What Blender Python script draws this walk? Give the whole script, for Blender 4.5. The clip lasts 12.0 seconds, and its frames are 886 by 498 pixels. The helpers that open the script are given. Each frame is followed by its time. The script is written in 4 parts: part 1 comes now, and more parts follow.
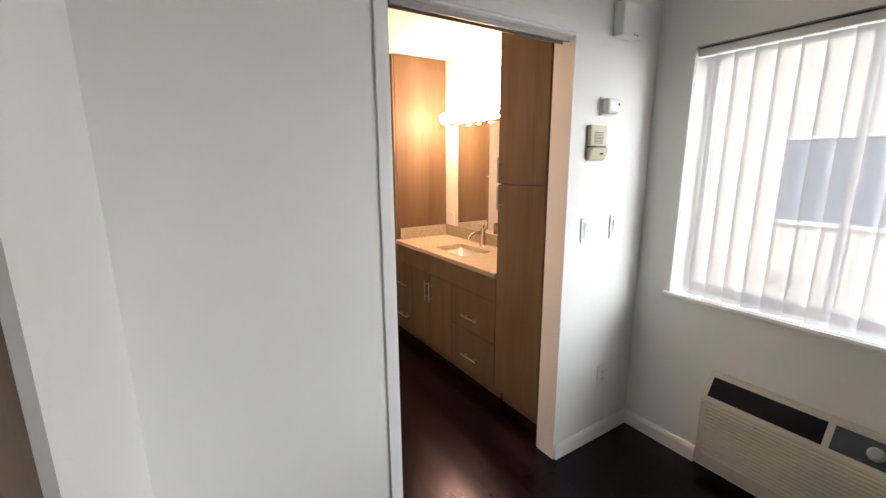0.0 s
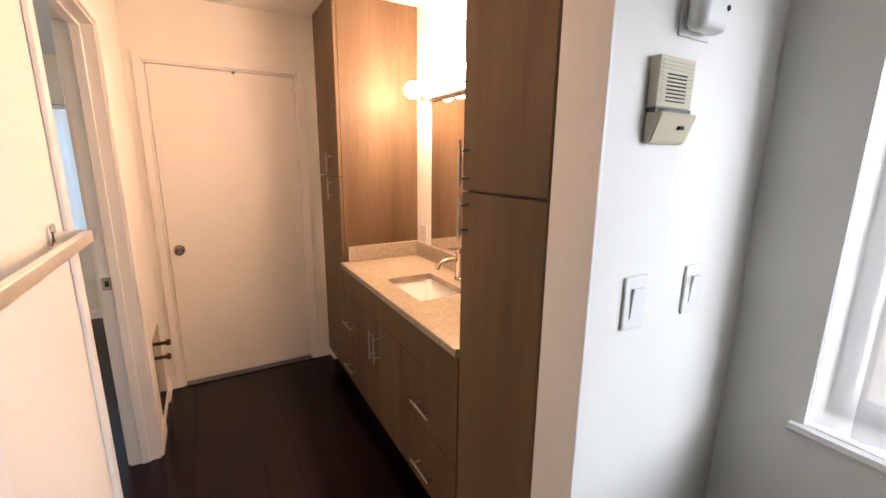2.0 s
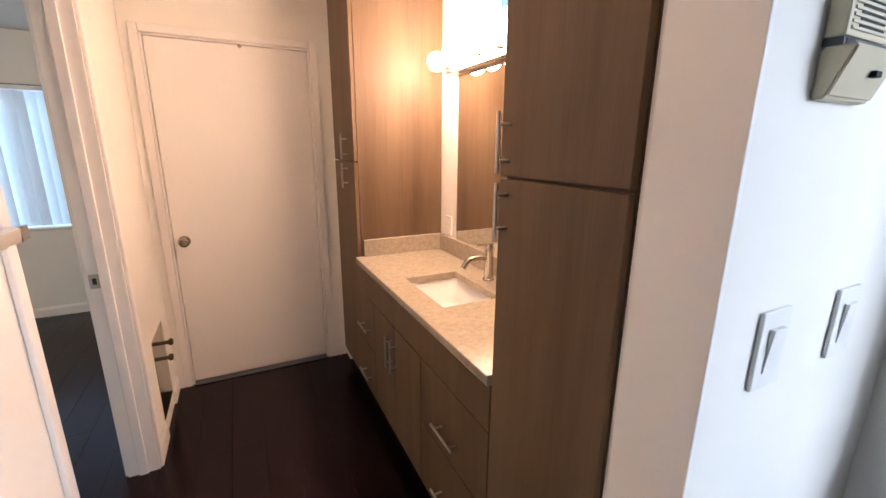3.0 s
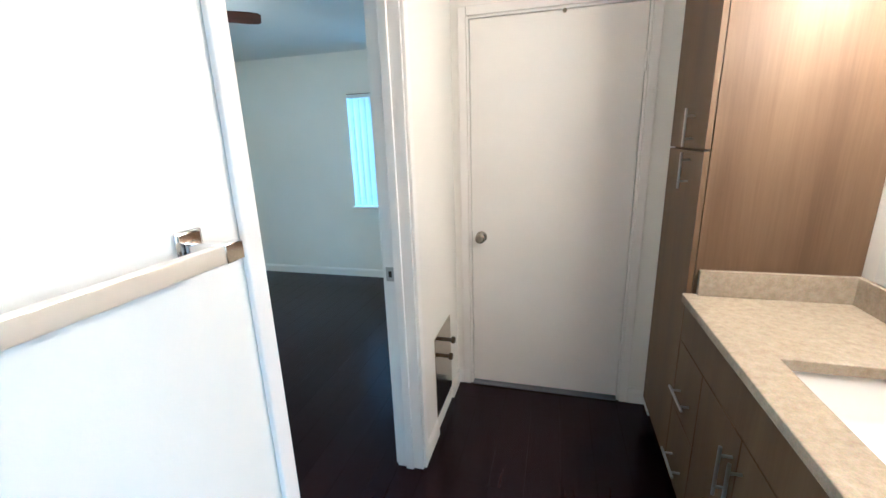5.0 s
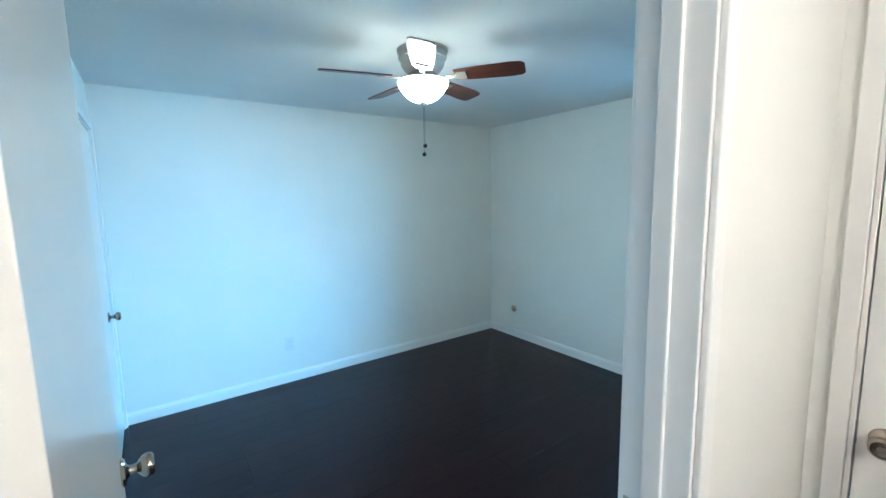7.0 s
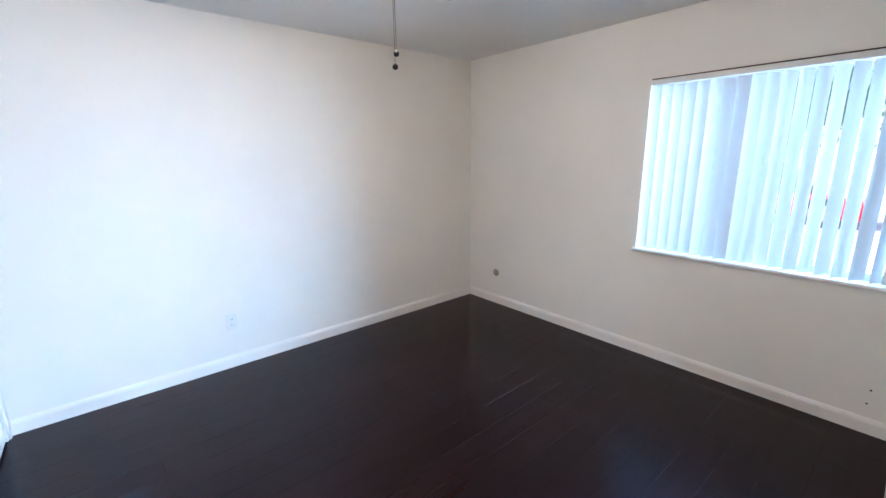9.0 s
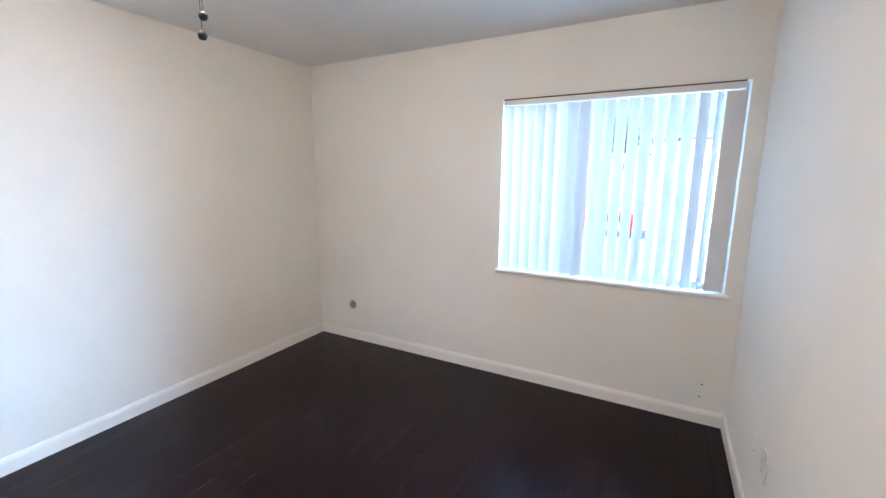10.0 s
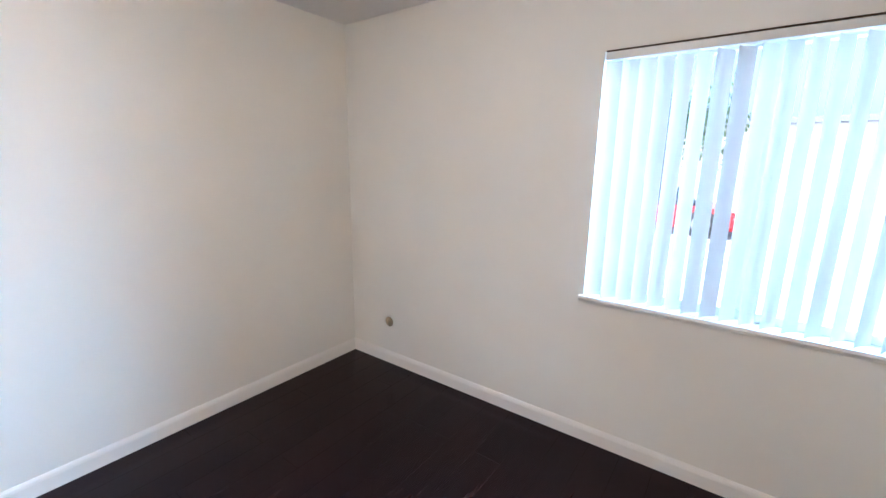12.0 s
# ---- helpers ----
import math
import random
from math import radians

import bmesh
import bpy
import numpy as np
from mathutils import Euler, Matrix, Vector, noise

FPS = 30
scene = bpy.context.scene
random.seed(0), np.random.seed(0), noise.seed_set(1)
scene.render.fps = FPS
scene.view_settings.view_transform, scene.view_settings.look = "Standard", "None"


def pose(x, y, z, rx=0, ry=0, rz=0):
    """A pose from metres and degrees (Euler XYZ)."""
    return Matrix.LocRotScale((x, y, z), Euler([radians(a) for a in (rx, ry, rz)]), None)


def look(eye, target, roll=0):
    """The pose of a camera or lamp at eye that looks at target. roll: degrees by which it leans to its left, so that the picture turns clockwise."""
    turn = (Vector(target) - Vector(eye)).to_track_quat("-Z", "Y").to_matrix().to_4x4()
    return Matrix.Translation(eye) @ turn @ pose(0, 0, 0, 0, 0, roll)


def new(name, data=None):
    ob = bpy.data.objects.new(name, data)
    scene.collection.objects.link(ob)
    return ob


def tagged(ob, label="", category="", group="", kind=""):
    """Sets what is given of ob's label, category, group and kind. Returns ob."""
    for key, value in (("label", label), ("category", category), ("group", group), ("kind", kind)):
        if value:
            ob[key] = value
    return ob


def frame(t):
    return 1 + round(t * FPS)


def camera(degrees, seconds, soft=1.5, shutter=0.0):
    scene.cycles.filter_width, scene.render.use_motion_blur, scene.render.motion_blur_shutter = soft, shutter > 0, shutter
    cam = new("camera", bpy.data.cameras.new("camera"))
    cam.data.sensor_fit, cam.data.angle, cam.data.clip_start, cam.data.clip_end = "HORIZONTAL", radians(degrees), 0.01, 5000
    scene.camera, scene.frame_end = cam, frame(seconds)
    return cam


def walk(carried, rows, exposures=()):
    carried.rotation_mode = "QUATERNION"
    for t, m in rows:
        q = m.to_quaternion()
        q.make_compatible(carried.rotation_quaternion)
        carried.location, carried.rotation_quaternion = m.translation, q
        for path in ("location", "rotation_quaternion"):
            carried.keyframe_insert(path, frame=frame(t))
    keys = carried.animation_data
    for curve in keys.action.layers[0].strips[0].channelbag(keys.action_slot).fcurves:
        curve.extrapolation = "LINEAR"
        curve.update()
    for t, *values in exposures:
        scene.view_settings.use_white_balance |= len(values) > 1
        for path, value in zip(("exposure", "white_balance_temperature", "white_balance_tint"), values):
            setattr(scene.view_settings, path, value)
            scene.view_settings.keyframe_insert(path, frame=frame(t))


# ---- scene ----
cam = camera(94.6, 12.0)
PATH = [
    (0, (0.119, -0.081, 1.532), (1.163, 1.574, 1.121), -0.4),
    (0.5, (0.372, 0.097, 1.549), (1.49, 1.701, 1.129), -0.7),
    (1, (0.691, 0.27, 1.523), (1.736, 1.923, 1.102), 0.2),
    (1.5, (0.871, 0.46, 1.502), (1.849, 2.153, 1.08), 0.6),
    (2, (0.975, 0.686, 1.504), (1.951, 2.379, 1.079), 0.6),
    (2.5, (1.029, 0.829, 1.489), (2.012, 2.511, 1.034), 0.4),
    (2.7, (1.056, 0.879, 1.485), (2.016, 2.571, 1.018), 0.5),
    (4.3, (1.203, 1.21, 1.478), (1.244, 3.132, 0.926), -1.3),
    (4.5, (1.183, 1.291, 1.464), (1.076, 3.215, 0.93), -1.4),
    (5, (1.176, 1.509, 1.465), (0.659, 3.37, 0.946), -1.9),
    (5.5, (1.153, 1.776, 1.462), (0.223, 3.47, 0.948), -1.1),
    (6, (1.111, 1.996, 1.474), (-0.168, 3.46, 1.003), -1.4),
    (6.5, (1.004, 2.177, 1.499), (-0.488, 3.462, 1.152), -1.2),
    (7, (0.922, 2.263, 1.556), (-0.689, 3.421, 1.308), -1.1),
    (7.2, (0.923, 2.285, 1.547), (-0.729, 3.388, 1.317), -1.0),
    (8.8, (0.514, 2.54, 1.464), (-1.058, 3.693, 1.017), -0.7),
    (9, (0.411, 2.571, 1.471), (-1.078, 3.827, 1.017), -0.7),
    (9.5, (0.248, 2.69, 1.443), (-1.002, 4.193, 1.023), -0.1),
    (10, (0.097, 2.817, 1.452), (-0.833, 4.55, 1.091), 0.3),
    (10.5, (-0.051, 2.928, 1.471), (-0.69, 4.799, 1.167), -0.8),
    (11, (-0.169, 3.024, 1.478), (-0.846, 4.882, 1.177), -1.0),
    (11.5, (-0.244, 3.237, 1.455), (-1.154, 4.99, 1.146), 1.3),
    (12, (-0.307, 3.485, 1.445), (-1.459, 5.065, 1.026), 0.8),
]
EXPOSURES = [(0, 2.26, 6200, 9), (1.2, 2.12, 6100, 11), (2.7, 2.07, 5700, 12), (4.3, 2.18, 4250, -8), (5.5, 2.25, 3850, -12), (7.2, 2.14, 3700, -15), (8.8, 2.42, 4800, 10), (10, 2.62, 5030, 11), (11, 2.74, 4980, 10), (12, 2.58, 5050, 12)]
walk(cam, [(t, look(eye, target, roll)) for t, eye, target, roll in PATH], EXPOSURES)

BED_W, LIV_W = 88.0, 74.0
BULB_C, BULB_S, BOWL_S = (1.0, 0.58, 0.34), 41.0, 21.0
BULBS = (2.95, 2.797, 2.644, 2.491, 2.338)
DY0, DY1 = 2.151, 2.186
FAN_A = 38

# ---- light ----
world = bpy.data.worlds.new("sky")
scene.world = world
world.use_nodes = True
wn = world.node_tree
sky = wn.nodes.new("ShaderNodeTexSky")
sky.sky_type = "NISHITA"
sky.sun_disc = False
sky.sun_elevation = radians(48)
sky.sun_rotation = radians(220)
sky.dust_density = 6.0
wn.links.new(sky.outputs[0], wn.nodes["Background"].inputs[0])
wn.nodes["Background"].inputs[1].default_value = 0.12
sun = new("sun", bpy.data.lights.new("sun", "SUN"))
sun.data.energy, sun.data.angle, sun.data.color = 2.8, radians(2), (1.0, 0.95, 0.88)
sun.matrix_world = look((0, 0, 0), (0.42, 0.50, -0.76))


def window_lamp(name, m, w, h, watts, colour=(0.52, 0.82, 1.0)):
    lamp = new(name, bpy.data.lights.new(name, "AREA"))
    lamp.data.shape, lamp.data.size, lamp.data.size_y = "RECTANGLE", w, h
    lamp.data.energy, lamp.data.color = watts, colour
    lamp.matrix_world = m


# lamps added outdoors, out of view, as skylight for the two large windows, slanting in between the blinds
window_lamp("bedroom_window_light", look((1.25, 7.6, 2.2), (-0.226, 5.5, 1.35)), 1.6, 2.2, BED_W)
window_lamp("living_window_light", look((4.4, -2.3, 2.7), (2.3, -0.7, 1.40)), 2.8, 3.2, LIV_W, (0.94, 0.96, 1.0))


# ---- materials ----
def mat(name, colour, rough=0.5, metal=0.0, spec=0.5):
    m = bpy.data.materials.new(name)
    m.use_nodes = True
    b = m.node_tree.nodes["Principled BSDF"]
    b.inputs["Base Color"].default_value = (*colour, 1)
    b.inputs["Roughness"].default_value = rough
    b.inputs["Metallic"].default_value = metal
    b.inputs["Specular IOR Level"].default_value = spec
    return m


def node(m, kind, **values):
    n = m.node_tree.nodes.new(kind)
    for k, v in values.items():
        n.inputs[k].default_value = v
    return n


def link(m, a, b):
    m.node_tree.links.new(a, b)


def coords(m, scale=(1, 1, 1), random_shift=False):
    tc = node(m, "ShaderNodeTexCoord")
    mp = node(m, "ShaderNodeMapping", Scale=scale)
    link(m, tc.outputs["Object"], mp.inputs["Vector"])
    if random_shift:
        info = node(m, "ShaderNodeObjectInfo")
        mul = node(m, "ShaderNodeVectorMath", Vector=(0, 0, 0))
        mul.operation = "SCALE"
        mul.inputs[0].default_value = (17.0, 31.0, 9.0)
        link(m, info.outputs["Random"], mul.inputs["Scale"])
        link(m, mul.outputs[0], mp.inputs["Location"])
    return mp.outputs[0]


def ramp(m, fac, stops):
    r = node(m, "ShaderNodeValToRGB")
    el = r.color_ramp.elements
    while len(el) < len(stops):
        el.new(0.5)
    for e, (p, c) in zip(el, stops):
        e.position, e.color = p, (*c, 1)
    link(m, fac, r.inputs[0])
    return r.outputs[0]


def bump(m, height, strength, distance):
    b = node(m, "ShaderNodeBump", Strength=strength, Distance=distance)
    link(m, height, b.inputs["Height"])
    link(m, b.outputs[0], m.node_tree.nodes["Principled BSDF"].inputs["Normal"])


def painted(name, colour, rough, grain=140.0, strength=0.12, dirt=0.06):
    """Rolled paint: fine orange-peel relief and large faint unevenness."""
    m = mat(name, colour, rough)
    b = m.node_tree.nodes["Principled BSDF"]
    big = node(m, "ShaderNodeTexNoise", Scale=1.3, Detail=4.0)
    link(m, coords(m), big.inputs["Vector"])
    low = tuple(c * (1 - dirt) for c in colour)
    link(m, ramp(m, big.outputs[0], [(0.3, low), (0.65, colour)]), b.inputs["Base Color"])
    fine = node(m, "ShaderNodeTexNoise", Scale=grain, Detail=2.0)
    link(m, coords(m), fine.inputs["Vector"])
    bump(m, fine.outputs[0], strength, 0.002)
    return m


def wood(name, dark, mid, light, rough, axis, ring=9.0, random_shift=True, relief=0.1, gloss=0.5, fine=0.35):
    """Laminate or stained wood with grain along the given axis."""
    m = mat(name, mid, rough, 0.0, gloss)
    b = m.node_tree.nodes["Principled BSDF"]
    s = [9.0, 9.0, 9.0]
    s[axis] = 0.8
    a = node(m, "ShaderNodeTexNoise", Scale=ring / 5.0, Detail=8.0, Roughness=0.62, Distortion=0.5)
    link(m, coords(m, tuple(s), random_shift), a.inputs["Vector"])
    f = [150.0, 150.0, 150.0]
    f[axis] = 3.5
    g = node(m, "ShaderNodeTexNoise", Scale=1.0, Detail=3.0)
    link(m, coords(m, tuple(f), random_shift), g.inputs["Vector"])
    mix = node(m, "ShaderNodeMath")
    mix.operation = "MULTIPLY_ADD"
    mix.inputs[1].default_value = fine
    link(m, g.outputs[0], mix.inputs[0])
    sc = node(m, "ShaderNodeMath")
    sc.operation = "MULTIPLY"
    sc.inputs[1].default_value = 1.03 - fine
    link(m, a.outputs[0], sc.inputs[0])
    link(m, sc.outputs[0], mix.inputs[2])
    col = ramp(m, mix.outputs[0], [(0.36, dark), (0.5, mid), (0.66, light)])
    info = node(m, "ShaderNodeObjectInfo")
    hsv = node(m, "ShaderNodeHueSaturation")
    val = node(m, "ShaderNodeMapRange")
    val.inputs["To Min"].default_value, val.inputs["To Max"].default_value = (0.75, 1.3) if random_shift else (1.0, 1.0)
    link(m, info.outputs["Random"], val.inputs["Value"])
    link(m, val.outputs[0], hsv.inputs["Value"])
    link(m, col, hsv.inputs["Color"])
    link(m, hsv.outputs[0], b.inputs["Base Color"])
    rr = node(m, "ShaderNodeMapRange")
    rr.inputs["To Min"].default_value, rr.inputs["To Max"].default_value = rough * 0.85, rough * 1.25
    link(m, a.outputs[0], rr.inputs["Value"])
    link(m, rr.outputs[0], b.inputs["Roughness"])
    bump(m, g.outputs[0], relief, 0.001)
    return m


WALL = painted("wall_paint", (0.87, 0.853, 0.793), 0.6)
CEIL = painted("ceiling_texture", (0.80, 0.79, 0.76), 0.85, 75.0, 0.5)
TRIM = painted("trim_gloss", (0.88, 0.86, 0.82), 0.32, 60.0, 0.03, 0.04)
DOORM = painted("door_gloss", (0.88, 0.86, 0.82), 0.24, 45.0, 0.03, 0.05)
PLANK = wood("floor_plank", (0.0036, 0.0015, 0.0018), (0.0080, 0.0033, 0.0033), (0.0135, 0.0058, 0.0054), 0.22, 1, 9.0, True, 0.0015, 0.24, 0.16)
PLANK.node_tree.nodes["Principled BSDF"].inputs["Specular Tint"].default_value = (0.74, 0.66, 1.0, 1)
SUB = mat("floor_base", (0.006, 0.004, 0.004), 0.7)
CAB = wood("cabinet_laminate", (0.086, 0.052, 0.026), (0.119, 0.075, 0.039), (0.152, 0.100, 0.054), 0.5, 2, 3.4, False, 0.03, 0.35, 0.14)
CABIN = mat("cabinet_core", (0.10, 0.06, 0.04), 0.6)
NICKEL = mat("brushed_nickel", (0.50, 0.46, 0.40), 0.26, 1.0)
KNOBM = mat("knob_nickel", (0.36, 0.31, 0.25), 0.2, 1.0)
CHROME = mat("chrome", (0.80, 0.80, 0.80), 0.09, 1.0)
BRASS = mat("aged_nickel_plate", (0.55, 0.49, 0.38), 0.16, 1.0)
SATIN = mat("satin_chrome", (0.92, 0.90, 0.85), 0.46, 1.0)
STEEL = mat("satin_steel", (0.45, 0.44, 0.42), 0.35, 1.0)
PEWTER = mat("pewter_housing", (0.44, 0.40, 0.34), 0.52, 1.0)
MIRROR = mat("mirror_silver", (0.90, 0.91, 0.90), 0.015, 1.0)
CERAMIC = mat("white_ceramic", (0.86, 0.85, 0.82), 0.12)
PLASTIC = painted("white_plastic", (0.80, 0.80, 0.77), 0.35, 200.0, 0.02, 0.03)
CREAM = painted("aged_cream_plastic", (0.66, 0.60, 0.42), 0.42, 160.0, 0.05, 0.12)
ACMETAL = painted("beige_ac_case", (0.62, 0.57, 0.47), 0.45, 120.0, 0.04, 0.08)
JACKM = painted("tan_plastic", (0.36, 0.30, 0.20), 0.4, 160.0, 0.05, 0.12)
BLACK = mat("black_plastic", (0.008, 0.008, 0.012), 0.5, 0.0, 0.2)
GREY = mat("grey_lens", (0.05, 0.055, 0.065), 0.3)
DARKMARK = mat("dark_hole", (0.03, 0.03, 0.03), 0.8)
BLADE = wood("fan_blade_cherry", (0.030, 0.008, 0.005), (0.068, 0.017, 0.010), (0.11, 0.034, 0.017), 0.3, 0, 8.0, False)
VINYL = mat("white_vinyl_frame", (0.78, 0.79, 0.78), 0.4)
# grey for the painted gap light under the hall door and for roofs
GAP_ROOF = painted("gap_light_and_roof_grey", (0.16, 0.17, 0.19), 0.45, 90.0, 0.05)
STUCCO = painted("stucco", (0.62, 0.60, 0.56), 0.85, 60.0, 0.5)
ASPH = painted("pale_concrete", (0.42, 0.41, 0.39), 0.9, 80.0, 0.5, 0.3)
GLASSD = mat("dark_window_glass", (0.03, 0.04, 0.05), 0.08)
HAZYGLASS = mat("curtained_window_glass", (0.20, 0.24, 0.30), 0.2)
BRONZE = mat("dark_bronze", (0.10, 0.075, 0.05), 0.3, 1.0)
REDCAR = mat("red_car_paint", (0.45, 0.02, 0.02), 0.2)
RUBBER = mat("tyre_rubber", (0.02, 0.02, 0.02), 0.8)
LEAF = painted("leaf_green", (0.06, 0.10, 0.03), 0.6, 30.0, 0.1, 0.5)
BARK = painted("bark", (0.12, 0.08, 0.05), 0.9, 30.0, 0.6, 0.4)

QUARTZ = mat("tan_quartz", (0.42, 0.35, 0.25), 0.22)
_v = node(QUARTZ, "ShaderNodeTexVoronoi", Scale=330.0)
link(QUARTZ, coords(QUARTZ), _v.inputs["Vector"])
_n = node(QUARTZ, "ShaderNodeTexNoise", Scale=42.0, Detail=9.0, Roughness=0.75)
link(QUARTZ, coords(QUARTZ), _n.inputs["Vector"])
_c = ramp(QUARTZ, _n.outputs[0], [(0.36, (0.305, 0.232, 0.135)), (0.5, (0.36, 0.283, 0.174)), (0.64, (0.415, 0.335, 0.215))])
_m = QUARTZ.node_tree.nodes.new("ShaderNodeMixRGB")
_m.inputs[0].default_value = 0.05
link(QUARTZ, _c, _m.inputs[1])
link(QUARTZ, _v.outputs["Color"], _m.inputs[2])
_h = node(QUARTZ, "ShaderNodeHueSaturation", Saturation=0.75)
link(QUARTZ, _m.outputs[0], _h.inputs["Color"])
link(QUARTZ, _h.outputs[0], QUARTZ.node_tree.nodes["Principled BSDF"].inputs["Base Color"])

GLASS = bpy.data.materials.new("window_glass")
GLASS.use_nodes = True
_g = GLASS.node_tree
_g.nodes["Principled BSDF"].inputs["Transmission Weight"].default_value = 1.0
_g.nodes["Principled BSDF"].inputs["Roughness"].default_value = 0.0
_g.nodes["Principled BSDF"].inputs["IOR"].default_value = 1.02


def slat_material(name, share, clear=0.0):
    """Thin translucent vinyl: part reflects, part lets daylight through."""
    m = bpy.data.materials.new(name)
    m.use_nodes = True
    t = m.node_tree
    t.nodes.clear()
    out = t.nodes.new("ShaderNodeOutputMaterial")
    dif = t.nodes.new("ShaderNodeBsdfDiffuse")
    tra = t.nodes.new("ShaderNodeBsdfTranslucent")
    noise_ = t.nodes.new("ShaderNodeTexNoise")
    noise_.inputs["Scale"].default_value = 14.0
    r = t.nodes.new("ShaderNodeValToRGB")
    r.color_ramp.elements[0].color, r.color_ramp.elements[1].color = (0.74, 0.72, 0.71, 1), (0.79, 0.77, 0.76, 1)
    t.links.new(noise_.outputs[0], r.inputs[0])
    t.links.new(r.outputs[0], dif.inputs[0])
    t.links.new(r.outputs[0], tra.inputs[0])
    mix = t.nodes.new("ShaderNodeMixShader")
    mix.inputs[0].default_value = share
    t.links.new(dif.outputs[0], mix.inputs[1])
    t.links.new(tra.outputs[0], mix.inputs[2])
    last = mix
    if clear:
        tr = t.nodes.new("ShaderNodeBsdfTransparent")
        last = t.nodes.new("ShaderNodeMixShader")
        last.inputs[0].default_value = clear
        t.links.new(mix.outputs[0], last.inputs[1])
        t.links.new(tr.outputs[0], last.inputs[2])
    t.links.new(last.outputs[0], out.inputs[0])
    return m


SLAT = slat_material("blind_vinyl", 0.026)
SHEER = slat_material("sheer_blind_fabric", 0.05, 0.55)


def glow(name, colour, strength):
    m = bpy.data.materials.new(name)
    m.use_nodes = True
    b = m.node_tree.nodes["Principled BSDF"]
    b.inputs["Base Color"].default_value = (0.9, 0.88, 0.82, 1)
    b.inputs["Emission Color"].default_value = (*colour, 1)
    b.inputs["Emission Strength"].default_value = strength
    return m


BULB = glow("warm_bulb", BULB_C, BULB_S)
BOWL = glow("fan_light_glass", (1.0, 0.68, 0.41), BOWL_S)


# ---- mesh helpers ----
def box(bm, a, b, bevel=0.0, seg=2):
    lo, hi = [min(p, q) for p, q in zip(a, b)], [max(p, q) for p, q in zip(a, b)]
    m = Matrix.LocRotScale([(p + q) / 2 for p, q in zip(lo, hi)], None, [q - p for p, q in zip(lo, hi)])
    before = set(bm.faces)
    verts = bmesh.ops.create_cube(bm, size=1, matrix=m)["verts"]
    if bevel:
        edges = list({e for v in verts for e in v.link_edges})
        bmesh.ops.bevel(bm, geom=edges, offset=bevel, segments=seg, profile=0.5, affect="EDGES")
        for f in bm.faces:
            if f not in before:
                f.normal_update()
                f.material_index = int(max(abs(c) for c in f.normal) > 0.9999)
    return bm


def cyl(bm, a, b, r, r2=None, n=20):
    a, b = Vector(a), Vector(b)
    m = Matrix.Translation((a + b) / 2) @ (b - a).to_track_quat("Z", "Y").to_matrix().to_4x4()
    bmesh.ops.create_cone(bm, cap_ends=True, segments=n, radius1=r, radius2=r if r2 is None else r2, depth=(b - a).length, matrix=m)
    return bm


def lathe(bm, centre, axis, profile, n=28):
    """Turned shape: profile of (radius, distance along axis)."""
    m = Matrix.Translation(centre) @ Vector(axis).to_track_quat("Z", "Y").to_matrix().to_4x4()
    rings = []
    for r, h in profile:
        if r < 1e-5:
            rings.append([bm.verts.new(m @ Vector((0, 0, h)))])
        else:
            rings.append([bm.verts.new(m @ Vector((r * math.cos(k * math.tau / n), r * math.sin(k * math.tau / n), h))) for k in range(n)])
    for p, q in zip(rings, rings[1:]):
        for k in range(n):
            j = (k + 1) % n
            if len(p) == 1 and len(q) == 1:
                continue
            if len(p) == 1:
                bm.faces.new((p[0], q[j], q[k]))
            elif len(q) == 1:
                bm.faces.new((p[k], p[j], q[0]))
            else:
                bm.faces.new((p[k], p[j], q[j], q[k]))
    return bm


def tube(bm, pts, r, n=12):
    """A round bar along a line of points."""
    pts = [Vector(p) for p in pts]
    rings = []
    for i, p in enumerate(pts):
        d = (pts[min(i + 1, len(pts) - 1)] - pts[max(i - 1, 0)]).normalized()
        q = d.to_track_quat("Z", "Y").to_matrix()
        rings.append([bm.verts.new(p + q @ Vector((r * math.cos(k * math.tau / n), r * math.sin(k * math.tau / n), 0))) for k in range(n)])
    for a, b in zip(rings, rings[1:]):
        for k in range(n):
            bm.faces.new((a[k], a[(k + 1) % n], b[(k + 1) % n], b[k]))
    bm.faces.new(rings[0][::-1])
    bm.faces.new(rings[-1])
    return bm


def mesh(name, bm, material, smooth=False):
    bmesh.ops.recalc_face_normals(bm, faces=bm.faces)
    me = bpy.data.meshes.new(name)
    bm.to_mesh(me)
    bm.free()
    me.materials.append(material)
    if smooth:
        me.shade_smooth()
        me.set_sharp_from_angle(angle=radians(40))
    for p in me.polygons:
        p.use_smooth = smooth and p.material_index == 0
        p.material_index = 0
    return new(name, me)


def part(name, bm, material, parent, label="", smooth=True):
    ob = mesh(name, bm, material, smooth)
    ob.parent = parent
    if parent.type == "EMPTY":
        ob.matrix_parent_inverse = parent.matrix_basis.inverted()
    if label:
        ob["label"] = label
    return ob


def thing(name, at, label, category, group="", kind=""):
    ob = new(name)
    ob.matrix_basis = pose(*at)
    ob.empty_display_size = 0.1
    return tagged(ob, label, category, group, kind)


def B(*args, **kw):
    return box(bmesh.new(), *args, **kw)


def structure(name, bm, material, label, category, smooth=False):
    return tagged(mesh(name, bm, material, smooth), label, category, "", "structure")


